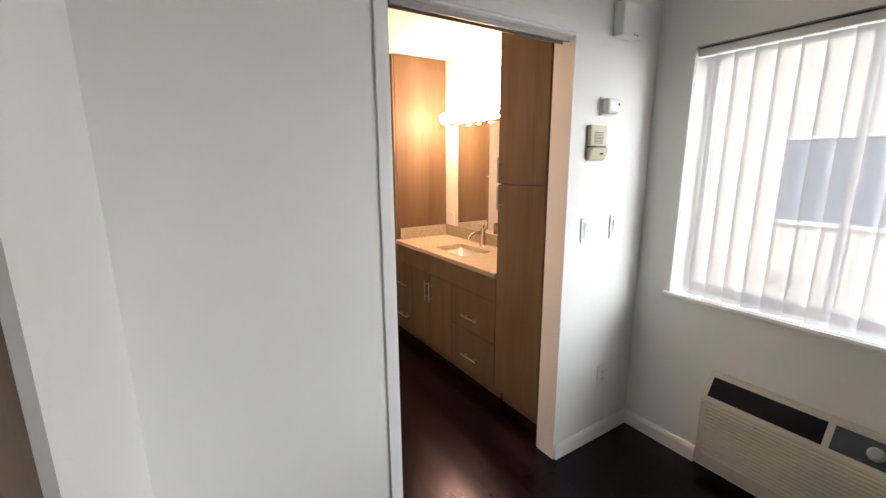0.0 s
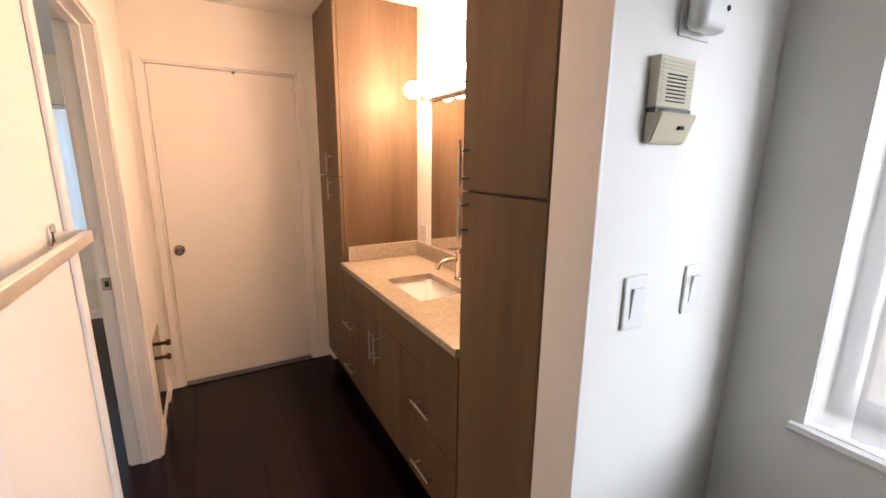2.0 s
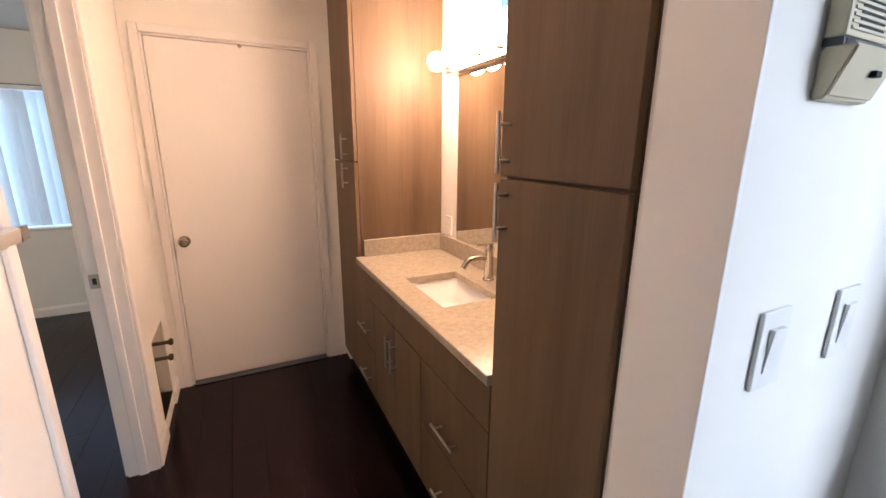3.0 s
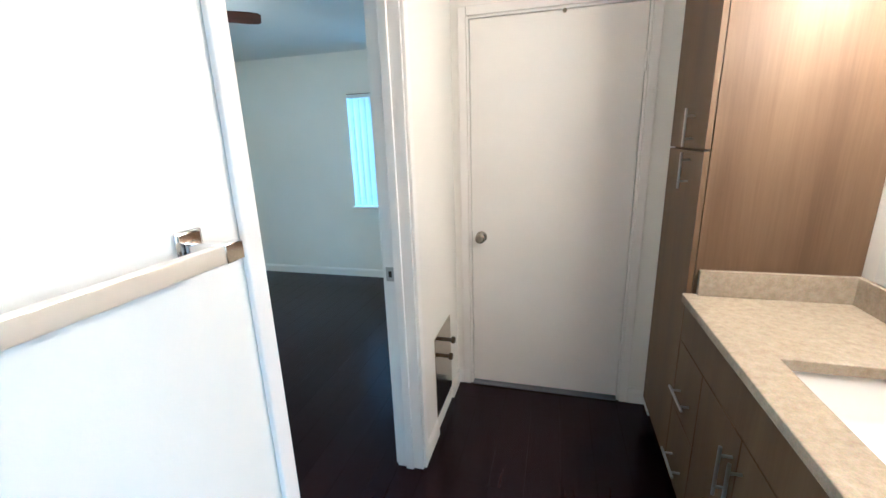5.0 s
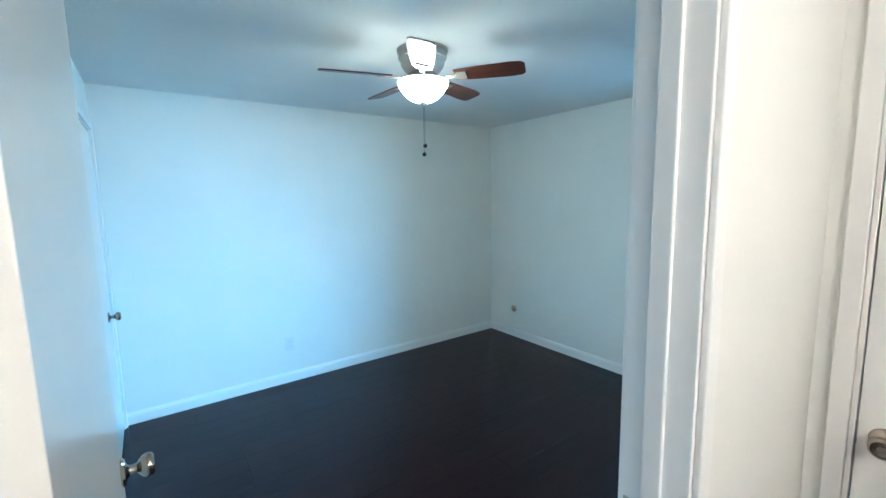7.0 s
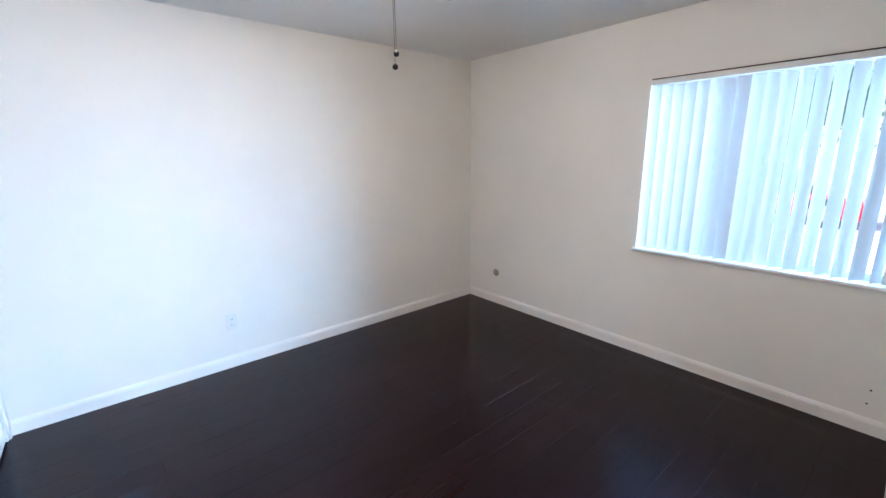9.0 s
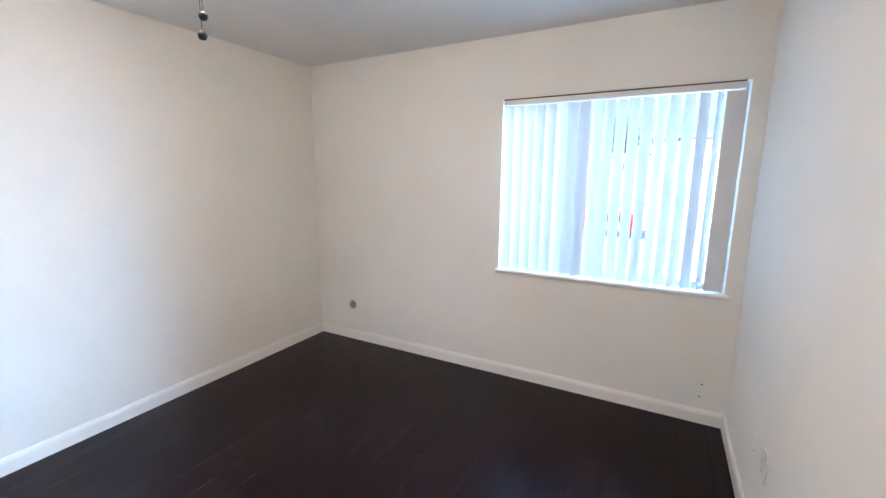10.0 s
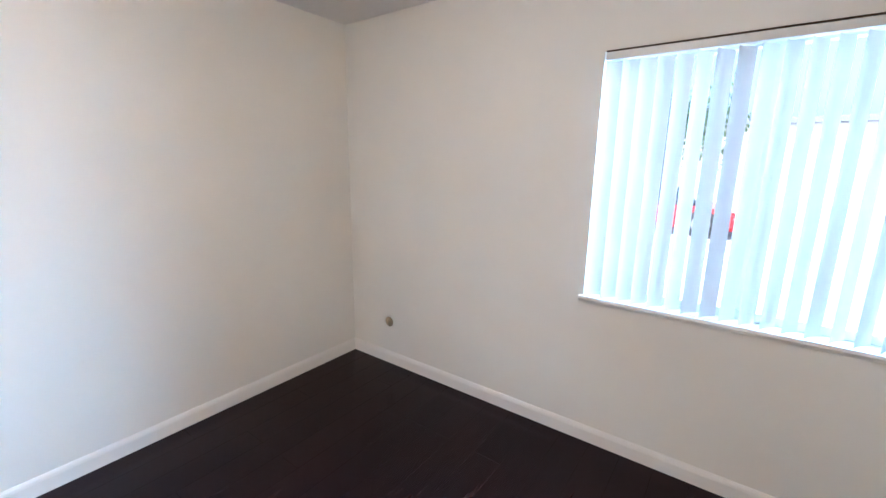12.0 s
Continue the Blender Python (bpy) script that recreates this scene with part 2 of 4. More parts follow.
def wall(name, axis, t0, t1, a0, a1, z0, z1, holes=(), label="smooth off-white painted interior wall", material=None):
    """A wall of thickness t0..t1 along axis 'x' or 'y' from a0 to a1, with holes (a, a, z, z) right through it."""
    us = sorted({a0, a1, *[h[0] for h in holes], *[h[1] for h in holes]})
    vs = sorted({z0, z1, *[h[2] for h in holes], *[h[3] for h in holes]})
    us, vs = [u for u in us if a0 <= u <= a1], [v for v in vs if z0 <= v <= z1]
    solid = {}
    for i in range(len(us) - 1):
        for j in range(len(vs) - 1):
            u, v = (us[i] + us[i + 1]) / 2, (vs[j] + vs[j + 1]) / 2
            solid[i, j] = not any(h[0] < u < h[1] and h[2] < v < h[3] for h in holes)
    bm = bmesh.new()

    def P(u, t, v):
        return bm.verts.new((u, t, v) if axis == "x" else (t, u, v))

    for (i, j), s in solid.items():
        if not s:
            continue
        u0, u1, v0, v1 = us[i], us[i + 1], vs[j], vs[j + 1]
        for t in (t0, t1):
            bm.faces.new((P(u0, t, v0), P(u1, t, v0), P(u1, t, v1), P(u0, t, v1)))
        for di, dj, c in ((-1, 0, ((u0, v0), (u0, v1))), (1, 0, ((u1, v0), (u1, v1))), (0, -1, ((u0, v0), (u1, v0))), (0, 1, ((u0, v1), (u1, v1)))):
            if not solid.get((i + di, j + dj), False):
                (p, q), (r, s2) = c
                bm.faces.new((P(p, t0, q), P(r, t0, s2), P(r, t1, s2), P(p, t1, q)))
    bmesh.ops.remove_doubles(bm, verts=bm.verts, dist=1e-5)
    return structure(name, bm, material or WALL, label, "wall")


def strip(bm, axis, face, out, a0, a1, profile):
    """A moulding along axis at the wall face, growing by out (+1 or -1): profile of (depth, height)."""
    ends = []
    for a in (a0, a1):
        ends.append([bm.verts.new((a, face + out * d, z) if axis == "x" else (face + out * d, a, z)) for d, z in profile])
    n = len(profile)
    for k in range(n):
        j = (k + 1) % n
        bm.faces.new((ends[0][k], ends[0][j], ends[1][j], ends[1][k]))
    bm.faces.new(ends[0])
    bm.faces.new(ends[1][::-1])


BASE_P = [(0.0005, 0.0), (0.013, 0.0), (0.013, 0.062), (0.010, 0.074), (0.006, 0.082), (0.004, 0.086), (0.0005, 0.086)]


def baseboard(axis, face, out, a0, a1):
    bm = bmesh.new()
    strip(bm, axis, face, out, a0, a1, BASE_P)
    structure("baseboard", bm, TRIM, "white painted wooden baseboard along the wall foot", "baseboard")


# ---- structure ----
# living room
wall("wall_partition", "x", 1.205, 1.322, -0.052, 2.215, 0, 2.42, [(0.721, 1.612, -1, 2.068)])
wall("wall_living_west", "y", -0.18, -0.052, 0.54, 1.322, 0, 2.42)
# next three walls are unseen, added to close the room to the sky
wall("wall_living_kitchen", "y", -0.86, -0.74, -3.12, 0.54, 0, 2.42)
wall("wall_living_return", "x", 0.54, 0.64, -0.86, -0.18, 0, 2.42)
wall("wall_living_south", "x", -3.12, -3.0, -0.74, 2.215, 0, 2.42)
# hole runs on unseen to the south, widened to let in more daylight
wall("wall_living_east", "y", 2.215, 2.42, -3.12, 1.322, 0, 2.42, [(-2.20, 1.020, 0.865, 2.052)])
# hall
wall("wall_hall_east", "y", 2.19, 2.42, 1.322, 3.829, 0, 2.41, [(2.05, 2.92, 2.06, 2.335)])
wall("wall_hall_end", "x", 3.709, 3.829, 0.64, 2.19, 0, 2.41, [(0.722, 1.569, -1, 2.045)])
wall("wall_hall_west", "y", 0.52, 0.64, 1.322, 5.497, 0, 2.42, [(2.126, 2.985, -1, 2.037)])
# bedroom
wall("wall_bedroom_south", "x", 1.90, 2.01, -2.612, 0.52, 0, 2.42, [(-2.56, -1.76, -1, 2.03)])
wall("wall_bedroom_west", "y", -2.74, -2.612, 1.90, 5.64, 0, 2.42)
wall("wall_bedroom_north", "x", 5.497, 5.64, -2.612, 0.64, 0, 2.42, [(-0.892, 0.440, 0.795, 1.935)])
# unseen closets behind the closed doors, added to shut out the sky
wall("wall_closet_back", "x", 1.34, 1.44, -2.74, -1.6, 0, 2.42)
wall("wall_linen_back", "x", 4.30, 4.40, 0.64, 2.42, 0, 2.41)
wall("wall_linen_side", "y", 2.30, 2.42, 3.829, 4.30, 0, 2.41)
wall("wall_closet_side", "y", -1.70, -1.60, 1.44, 1.90, 0, 2.42)
wall("wall_closet_west", "y", -2.74, -2.62, 1.44, 1.90, 0, 2.42)


def ceiling(name, a, b):
    structure(name, B(a, b), CEIL, "white textured plaster ceiling", "ceiling")


ceiling("ceiling_living", (-0.86, -3.12, 2.42), (2.42, 1.322, 2.54))
ceiling("ceiling_hall", (0.64, 1.322, 2.41), (2.42, 4.40, 2.54))
ceiling("ceiling_bedroom", (-2.612, 2.01, 2.328), (0.52, 5.497, 2.42))
# unseen slab over bedroom and closet, added to keep sky light out
ceiling("unseen_sky_cover", (-2.74, 1.322, 2.42), (0.64, 5.64, 2.54))

floor = structure("floor", B((-2.74, -3.12, -0.10), (2.42, 5.64, -0.009)), SUB, "dark espresso wood plank floor with a soft sheen", "floor")

for args in (("x", 1.205, -1, -0.039, 0.678), ("x", 1.205, -1, 1.614, 2.202), ("y", -0.052, 1, 0.54, 1.205), ("y", 2.215, -1, 0.80, 1.205), ("y", 2.215, -1, -3.0, -0.30),
             ("y", 0.64, 1, 1.322, 2.095), ("y", 0.64, 1, 3.028, 3.215), ("y", 0.64, 1, 3.53, 3.709), ("x", 3.709, -1, 0.653, 0.679), ("x", 3.709, -1, 1.612, 1.70),
             ("y", 0.52, -1, 2.023, 2.095), ("y", 0.52, -1, 3.028, 5.497), ("x", 5.497, -1, -2.612, 0.507), ("y", -2.612, 1, 2.01, 5.484), ("x", 2.01, 1, -1.717, 0.507)):
    baseboard(*args)


def casing(name, axis, face, out, a0, a1, top, w=0.042, d=0.014, label="white painted wooden door casing", far_side=True):
    """A moulded frame round a doorway on one wall face: two uprights and a head, mitre-butted."""
    g = tagged(new(name), label, "door casing", "", "structure")

    def bar(lo, hi, z0, z1):
        bm = bmesh.new()
        p = [(lo, face + out * 0.0005, z0), (hi, face + out * d, z1)]
        if axis == "y":
            p = [(q[1], q[0], q[2]) for q in p]
        box(bm, p[0], p[1], min(0.004, d * 0.25), 3)
        return bm

    part("casing_upright", bar(a0 - w, a0, 0, top + w), TRIM, g)
    if far_side:
        part("casing_upright", bar(a1, a1 + w, 0, top + w), TRIM, g)
    part("casing_head", bar(a0 + 0.001, a1 - 0.001, top, top + w), TRIM, g)
    return g


def jamb(name, axis, t0, t1, a0, a1, top, stop=None, d=0.012):
    """The lining of an opening, with a stop bead where a door closes."""
    g = tagged(new(name), "white painted door jamb lining", "door jamb", "", "structure")

    def lining(u0, u1, s0, s1, z0, z1, bevel=0.002):
        p = [(u0, s0, z0), (u1, s1, z1)]
        if axis == "y":
            p = [(q[1], q[0], q[2]) for q in p]
        return B(p[0], p[1], bevel=bevel)

    part("jamb_side", lining(a0 + 0.0005, a0 + d, t0 - 0.002, t1 + 0.002, 0, top - 0.0005), TRIM, g)
    part("jamb_side", lining(a1 - d, a1 - 0.0005, t0 - 0.002, t1 + 0.002, 0, top - 0.0005), TRIM, g)
    part("jamb_head", lining(a0 + d, a1 - d, t0 - 0.002, t1 + 0.002, top - d, top - 0.0005), TRIM, g)
    if stop:
        part("door_stop", lining(a0 + d, a0 + d + 0.011, stop[0], stop[1], 0, top - d, 0.003), TRIM, g)
        part("door_stop", lining(a1 - d - 0.011, a1 - d, stop[0], stop[1], 0, top - d, 0.003), TRIM, g)
        part("door_stop", lining(a0 + d + 0.011, a1 - d - 0.011, stop[0], stop[1], top - d - 0.011, top - d, 0.003), TRIM, g)
    return g


# doorway between living room and hall, with the track of a sliding door
casing("doorway_casing", "x", 1.205, -1, 0.721, 1.612, 2.068, 0.042, 0.008, far_side=False)
jamb("doorway_jamb", "x", 1.205, 1.322, 0.721, 1.612, 2.068, None, 0.010)
track = thing("door_track", (1.16, 1.25, 2.057), "dark metal sliding door track under the doorway head", "door track")
for y in (1.225, 1.262):
    part("track_rail", B((0.75, y, 2.034), (1.588, y + 0.006, 2.0565)), STEEL, track)
part("track_channel", B((0.75, 1.2312, 2.050), (1.588, 1.2618, 2.0565)), BLACK, track)

casing("bedroom_casing", "y", 0.64, 1, 2.134, 2.985, 2.037)
casing("bedroom_casing_inner", "y", 0.52, -1, 2.126, 2.985, 2.037)
bj = jamb("bedroom_jamb", "y", 0.52, 0.64, 2.126, 2.985, 2.037, (0.562, 0.598))
plate = part("strike_plate", B((0.526, 2.9705, 0.912), (0.560, 2.9727, 0.972), bevel=0.0008), STEEL, bj, "satin steel strike plate")
part("strike_hole", B((0.537, 2.9698, 0.929), (0.551, 2.9704, 0.955)), DARKMARK, plate)
casing("linen_casing", "x", 3.709, -1, 0.722, 1.569, 2.045)
jamb("linen_jamb", "x", 3.709, 3.829, 0.722, 1.569, 2.045)
casing("closet_casing", "x", 2.01, 1, -2.56, -1.76, 2.03)
jamb("closet_jamb", "x", 1.90, 2.01, -2.56, -1.76, 2.03)


# ---- doors ----
def knob(parent, at, axis, material=KNOBM):
    """A round door knob with its rosette; axis points away from the door."""
    bm = lathe(bmesh.new(), at, axis, [(0, 0), (0.031, 0), (0.032, 0.003), (0.029, 0.008), (0.016, 0.011), (0.011, 0.016), (0.011, 0.030), (0.016, 0.034), (0.024, 0.040),
                                       (0.0275, 0.050), (0.026, 0.059), (0.020, 0.064), (0.0185, 0.061), (0.010, 0.0605), (0.009, 0.063), (0, 0.063)])
    return part("door_knob", bm, material, parent, "round satin nickel knob")


def hinge(parent, at, axis, z):
    bm = cyl(bmesh.new(), (at[0], at[1], z - 0.044), (at[0], at[1], z + 0.044), 0.0055, n=12)
    for k in (-0.030, 0.030):
        cyl(bm, (at[0], at[1], z + k - 0.0008), (at[0], at[1], z + k + 0.0008), 0.0062, n=12)
    cyl(bm, (at[0], at[1], z + 0.044), (at[0], at[1], z + 0.049), 0.004, 0.002, 10)
    part("hinge", bm, TRIM, parent, "painted door hinge")


linen = thing("door_1", (1.13, 3.72, 0), "closed flat white glossy door at the hall end", "door", "", "structure")
part("door_leaf", B((0.737, 3.714, 0.024), (1.554, 3.749, 2.030), bevel=0.002), DOORM, linen)
knob(linen, (0.790, 3.714, 0.930), (0, -1, 0))
part("latch_plate", B((0.7362, 3.7125, 0.90), (0.739, 3.74, 0.96)), STEEL, linen)
for z in (0.30, 1.78):
    hinge(linen, (1.5565, 3.7075), None, z)
bm = cyl(bmesh.new(), (1.190, 3.713, 2.022), (1.190, 3.703, 2.022), 0.007, n=14)
cyl(bm, (1.190, 3.703, 2.022), (1.190, 3.695, 2.022), 0.010, 0.009, 14)
part("door_bumper", bm, BRASS, linen, "small brass catch")
# light from the gap under the door, put into a paler grey strip
structure("door_gap_light", B((0.7345, 3.694, 0.0005), (1.5565, 3.82, 0.012), bevel=0.003), GAP_ROOF, "grey strip standing in for light in the gap under the hall door", "threshold")

bed = thing("door_2", (0.48, 2.16, 0), "open flat white glossy bedroom door with a nickel knob", "door", "", "structure")
made = [part("door_leaf", B((-0.297, DY0, 0.015), (0.515, DY1, 2.020), bevel=0.002), DOORM, bed),
        knob(bed, (-0.235, DY1, 0.935), (0, 1, 0)), knob(bed, (-0.235, DY0, 0.935), (0, -1, 0)),
        part("latch_plate", B((-0.2982, DY0 + 0.006, 0.895), (-0.2955, DY1 - 0.006, 0.95)), STEEL, bed)]
swing = Matrix.Translation((0.517, DY0, 0)) @ Matrix.Rotation(radians(1.9), 4, "Z") @ Matrix.Translation((-0.517, -DY0, 0))
for p in made:
    p.matrix_basis = swing
for z in (0.28, 1.02, 1.78):
    hinge(bed, (0.521, DY0 - 0.003), None, z)

clo = thing("door_3", (-2.2, 1.95, 0), "closed flat white glossy bedroom closet door", "door", "", "structure")
part("door_leaf", B((-2.546, 1.973, 0.018), (-1.774, 2.007, 2.013), bevel=0.002), DOORM, clo)
knob(clo, (-2.34, 2.007, 0.850), (0, 1, 0))


# ---- vanity ----
def bar_handle(parent, p, q, out, material=STEEL, name="handle"):
    """A bar pull from p to q held off its front by two posts, out is the way it stands off."""
    p, q, out = Vector(p), Vector(q), Vector(out)
    d = (q - p).normalized()
    bm = cyl(bmesh.new(), p + out * 0.032, q + out * 0.032, 0.005, n=14)
    for e in (p + d * 0.028, q - d * 0.028):
        cyl(bm, e - out * 0.001, e + out * 0.030, 0.0045, n=12)
    part(name, bm, material, parent, "satin steel bar pull")


FX = 1.668


def front(parent, y0, y1, z0, z1, name="door"):
    return part(name, B((FX, y0 + 0.002, z0 + 0.002), (FX + 0.019, y1 - 0.002, z1 - 0.002), bevel=0.0015), CAB, parent)


def tall_cabinet(y0, y1, split, hy, label):
    c = thing("tall_cabinet", (1.92, (y0 + y1) / 2, 0), label, "cabinet", "vanity cabinets")
    part("body", B((FX + 0.021, y0, 0.11), (2.188, y1, 2.406), bevel=0.001), CAB, c)
    part("toe_kick", B((FX + 0.075, y0 + 0.002, 0.0005), (2.188, y1 - 0.002, 0.1095)), CABIN, c)
    lo = front(c, y0, y1, 0.115, split)
    up = front(c, y0, y1, split + 0.003, 2.404)
    bar_handle(up, (FX, hy, split + 0.012), (FX, hy, split + 0.150), (-1, 0, 0))
    bar_handle(lo, (FX, hy, split - 0.146), (FX, hy, split - 0.010), (-1, 0, 0))
    return c


tall_cabinet(1.398, 1.772, 1.411, 1.738, "tall brown wood-grain linen cabinet beside the hall doorway")
tall_cabinet(3.137, 3.598, 1.397, 3.285, "tall brown wood-grain cabinet at the end of the vanity")
structure("filler_panel", B((1.70, 3.599, 0.0005), (2.188, 3.707, 2.406)), WALL, "off-white painted filler wall beside the cabinet", "wall")
structure("filler_panel_near", B((1.69, 1.324, 0.0005), (2.188, 1.397, 2.406)), WALL, "off-white painted filler wall beside the cabinet", "wall")

van = thing("vanity_cabinet", (1.92, 2.46, 0), "low brown wood-grain vanity with drawers and two doors", "cabinet", "vanity cabinets")
part("side_panel", B((FX + 0.021, 1.774, 0.11), (2.186, 1.792, 0.843)), CAB, van)
part("side_panel", B((FX + 0.021, 3.117, 0.11), (2.186, 3.135, 0.843)), CAB, van)
part("back_panel", B((2.170, 1.793, 0.11), (2.186, 3.116, 0.843)), CABIN, van)
part("bottom", B((FX + 0.021, 1.793, 0.11), (2.169, 3.116, 0.128)), CABIN, van)
part("face_frame", B((FX + 0.021, 1.793, 0.129), (FX + 0.030, 3.116, 0.843)), CABIN, van)
part("toe_kick", B((FX + 0.075, 1.792, 0.0005), (2.186, 3.136, 0.1095)), CABIN, van)
front(van, 1.776, 3.133, 0.688, 0.841, "apron")
for y0, y1 in ((1.776, 2.262), (2.871, 3.133)):
    for z0, z1, hz in ((0.115, 0.405, 0.224), (0.405, 0.688, 0.510)):
        dr = front(van, y0, y1, z0, z1, "drawer")
        m = (y0 + y1) / 2
        bar_handle(dr, (FX, m - 0.08, hz), (FX, m + 0.08, hz), (-1, 0, 0))
for y0, y1, hy in ((2.262, 2.566, 2.535), (2.566, 2.871, 2.598)):
    dr = front(van, y0, y1, 0.115, 0.688)
    bar_handle(dr, (FX, hy, 0.475), (FX, hy, 0.635), (-1, 0, 0))

CT = 0.876
SX0, SX1, SY0, SY1 = 1.770, 2.036, 2.268, 2.672
ctop = thing("countertop", (1.92, 2.46, 0.843), "tan speckled quartz countertop with low backsplash", "countertop")
bm = bmesh.new()
outer = [(1.654, 1.775), (2.188, 1.775), (2.188, 3.135), (1.654, 3.135)]


def ring(z, o, i):
    a = [bm.verts.new((x, y, z)) for x, y in o]
    b = [bm.verts.new((x, y, z)) for x, y in i]
    for k in range(4):
        j = (k + 1) % 4
        bm.faces.new((a[k], a[j], b[j], b[k]))
    return a, b


hole = [(SX0, SY0), (SX1, SY0), (SX1, SY1), (SX0, SY1)]
ta, tb = ring(CT, outer, hole)
la, lb = ring(0.843, outer, hole)
for k in range(4):
    j = (k + 1) % 4
    bm.faces.new((ta[k], la[k], la[j], ta[j]))
    bm.faces.new((tb[k], tb[j], lb[j], lb[k]))
bm.edges.ensure_lookup_table()
bm.edges.index_update()
edge = [e for e in bm.edges if all(abs(v.co.x - 1.654) < 1e-4 for v in e.verts)]
inner = [e for e in bm.edges if all(SX0 - 1e-4 < v.co.x < SX1 + 1e-4 and v.co.z > CT - 1e-4 for v in e.verts)]
bmesh.ops.bevel(bm, geom=edge + inner, offset=0.005, segments=3, profile=0.5, affect="EDGES")
part("slab", bm, QUARTZ, ctop)
part("backsplash", B((2.168, 1.775, CT + 0.0005), (2.188, 3.114, 0.972), bevel=0.002), QUARTZ, ctop)
part("side_splash", B((1.700, 3.115, CT + 0.0005), (2.188, 3.135, 0.972), bevel=0.002), QUARTZ, ctop)

sink = thing("sink", (1.92, 2.48, 0.70), "white rectangular undermount ceramic sink", "sink")
bm = bmesh.new()
t = bmesh.ops.create_grid(bm, x_segments=1, y_segments=1, size=0.5, matrix=Matrix.LocRotScale(((SX0 + SX1) / 2, (SY0 + SY1) / 2, 0.841), None, (SX1 - SX0 + 0.012, SY1 - SY0 + 0.012, 1)))
top = bm.faces[:]
ex = bmesh.ops.extrude_face_region(bm, geom=top)
low = [v for v in ex["geom"] if isinstance(v, bmesh.types.BMVert)]
c = Vector(((SX0 + SX1) / 2, (SY0 + SY1) / 2, 0))
for v in low:
    v.co = Vector((c.x + (v.co.x - c.x) * 0.86, c.y + (v.co.y - c.y) * 0.90, 0.705))
for f in [f for f in bm.faces if all(abs(v.co.z - 0.841) < 1e-4 for v in f.verts)]:
    bm.faces.remove(f)
bm.edges.ensure_lookup_table()
bmesh.ops.bevel(bm, geom=[e for e in bm.edges if not e.is_boundary], offset=0.035, segments=5, profile=0.5, affect="EDGES")
basin = part("basin", bm, CERAMIC, sink)
sol = basin.modifiers.new("shell", "SOLIDIFY")
sol.thickness, sol.offset = 0.008, 1
part("drain", lathe(bmesh.new(), (1.93, 2.48, 0.7058), (0, 0, 1), [(0, 0.001), (0.012, 0.001), (0.014, 0.003), (0.028, 0.004), (0.030, 0.0)], 24), CHROME, sink)

fau = thing("faucet", (2.112, 2.480, CT), "brushed nickel single-handle bathroom faucet on the countertop", "faucet")
part("body", lathe(bmesh.new(), (2.112, 2.480, CT), (0, 0, 1), [(0, 0.0005), (0.027, 0.0005), (0.027, 0.006), (0.0225, 0.010), (0.0215, 0.14), (0.0225, 0.143), (0.0225, 0.165), (0.019, 0.172), (0, 0.173)]), NICKEL, fau)
part("spout", tube(bmesh.new(), [(2.105, 2.480, CT + 0.108), (2.07, 2.480, CT + 0.116), (2.03, 2.480, CT + 0.114), (2.00, 2.480, CT + 0.104), (1.982, 2.480, CT + 0.086), (1.975, 2.480, CT + 0.072)], 0.0125, 16), NICKEL, fau)
part("lever", B((2.034, 2.473, CT + 0.168), (2.118, 2.487, CT + 0.176), bevel=0.003), NICKEL, fau)

mir = thing("mirror", (2.185, 2.37, 0.973), "large frameless wall mirror above the vanity backsplash", "mirror")
part("glass", B((2.181, 1.776, 0.973), (2.1885, 2.930, 1.842), bevel=0.001), MIRROR, mir)

vl = thing("vanity_light", (2.15, 2.48, 1.89), "lit wall light bar with round warm bulbs over the mirror", "wall light")
part("bar", B((2.130, 2.295, 1.845), (2.1885, 2.985, 1.945), bevel=0.006), NICKEL, vl)
for y in BULBS:
    so = part("socket", cyl(bmesh.new(), (2.129, y, 1.898), (2.108, y, 1.898), 0.020, 0.022), NICKEL, vl)
    bm = bmesh.new()
    bmesh.ops.create_uvsphere(bm, u_segments=24, v_segments=14, radius=0.046, matrix=Matrix.Translation((2.064, y, 1.898)))
    part("bulb", bm, BULB, so, "round frosted glowing bulb")

pl = thing("outlet_plate", (2.188, 3.036, 0.976), "white wall outlet plate beside the mirror", "outlet")
part("plate", B((2.1825, 3.000, 0.976), (2.1895, 3.072, 1.092), bevel=0.002), PLASTIC, pl)
for z in (1.014, 1.054):
    part("socket", B((2.1805, 3.021, z - 0.012), (2.1824, 3.051, z + 0.012), bevel=0.0006), PLASTIC, pl)


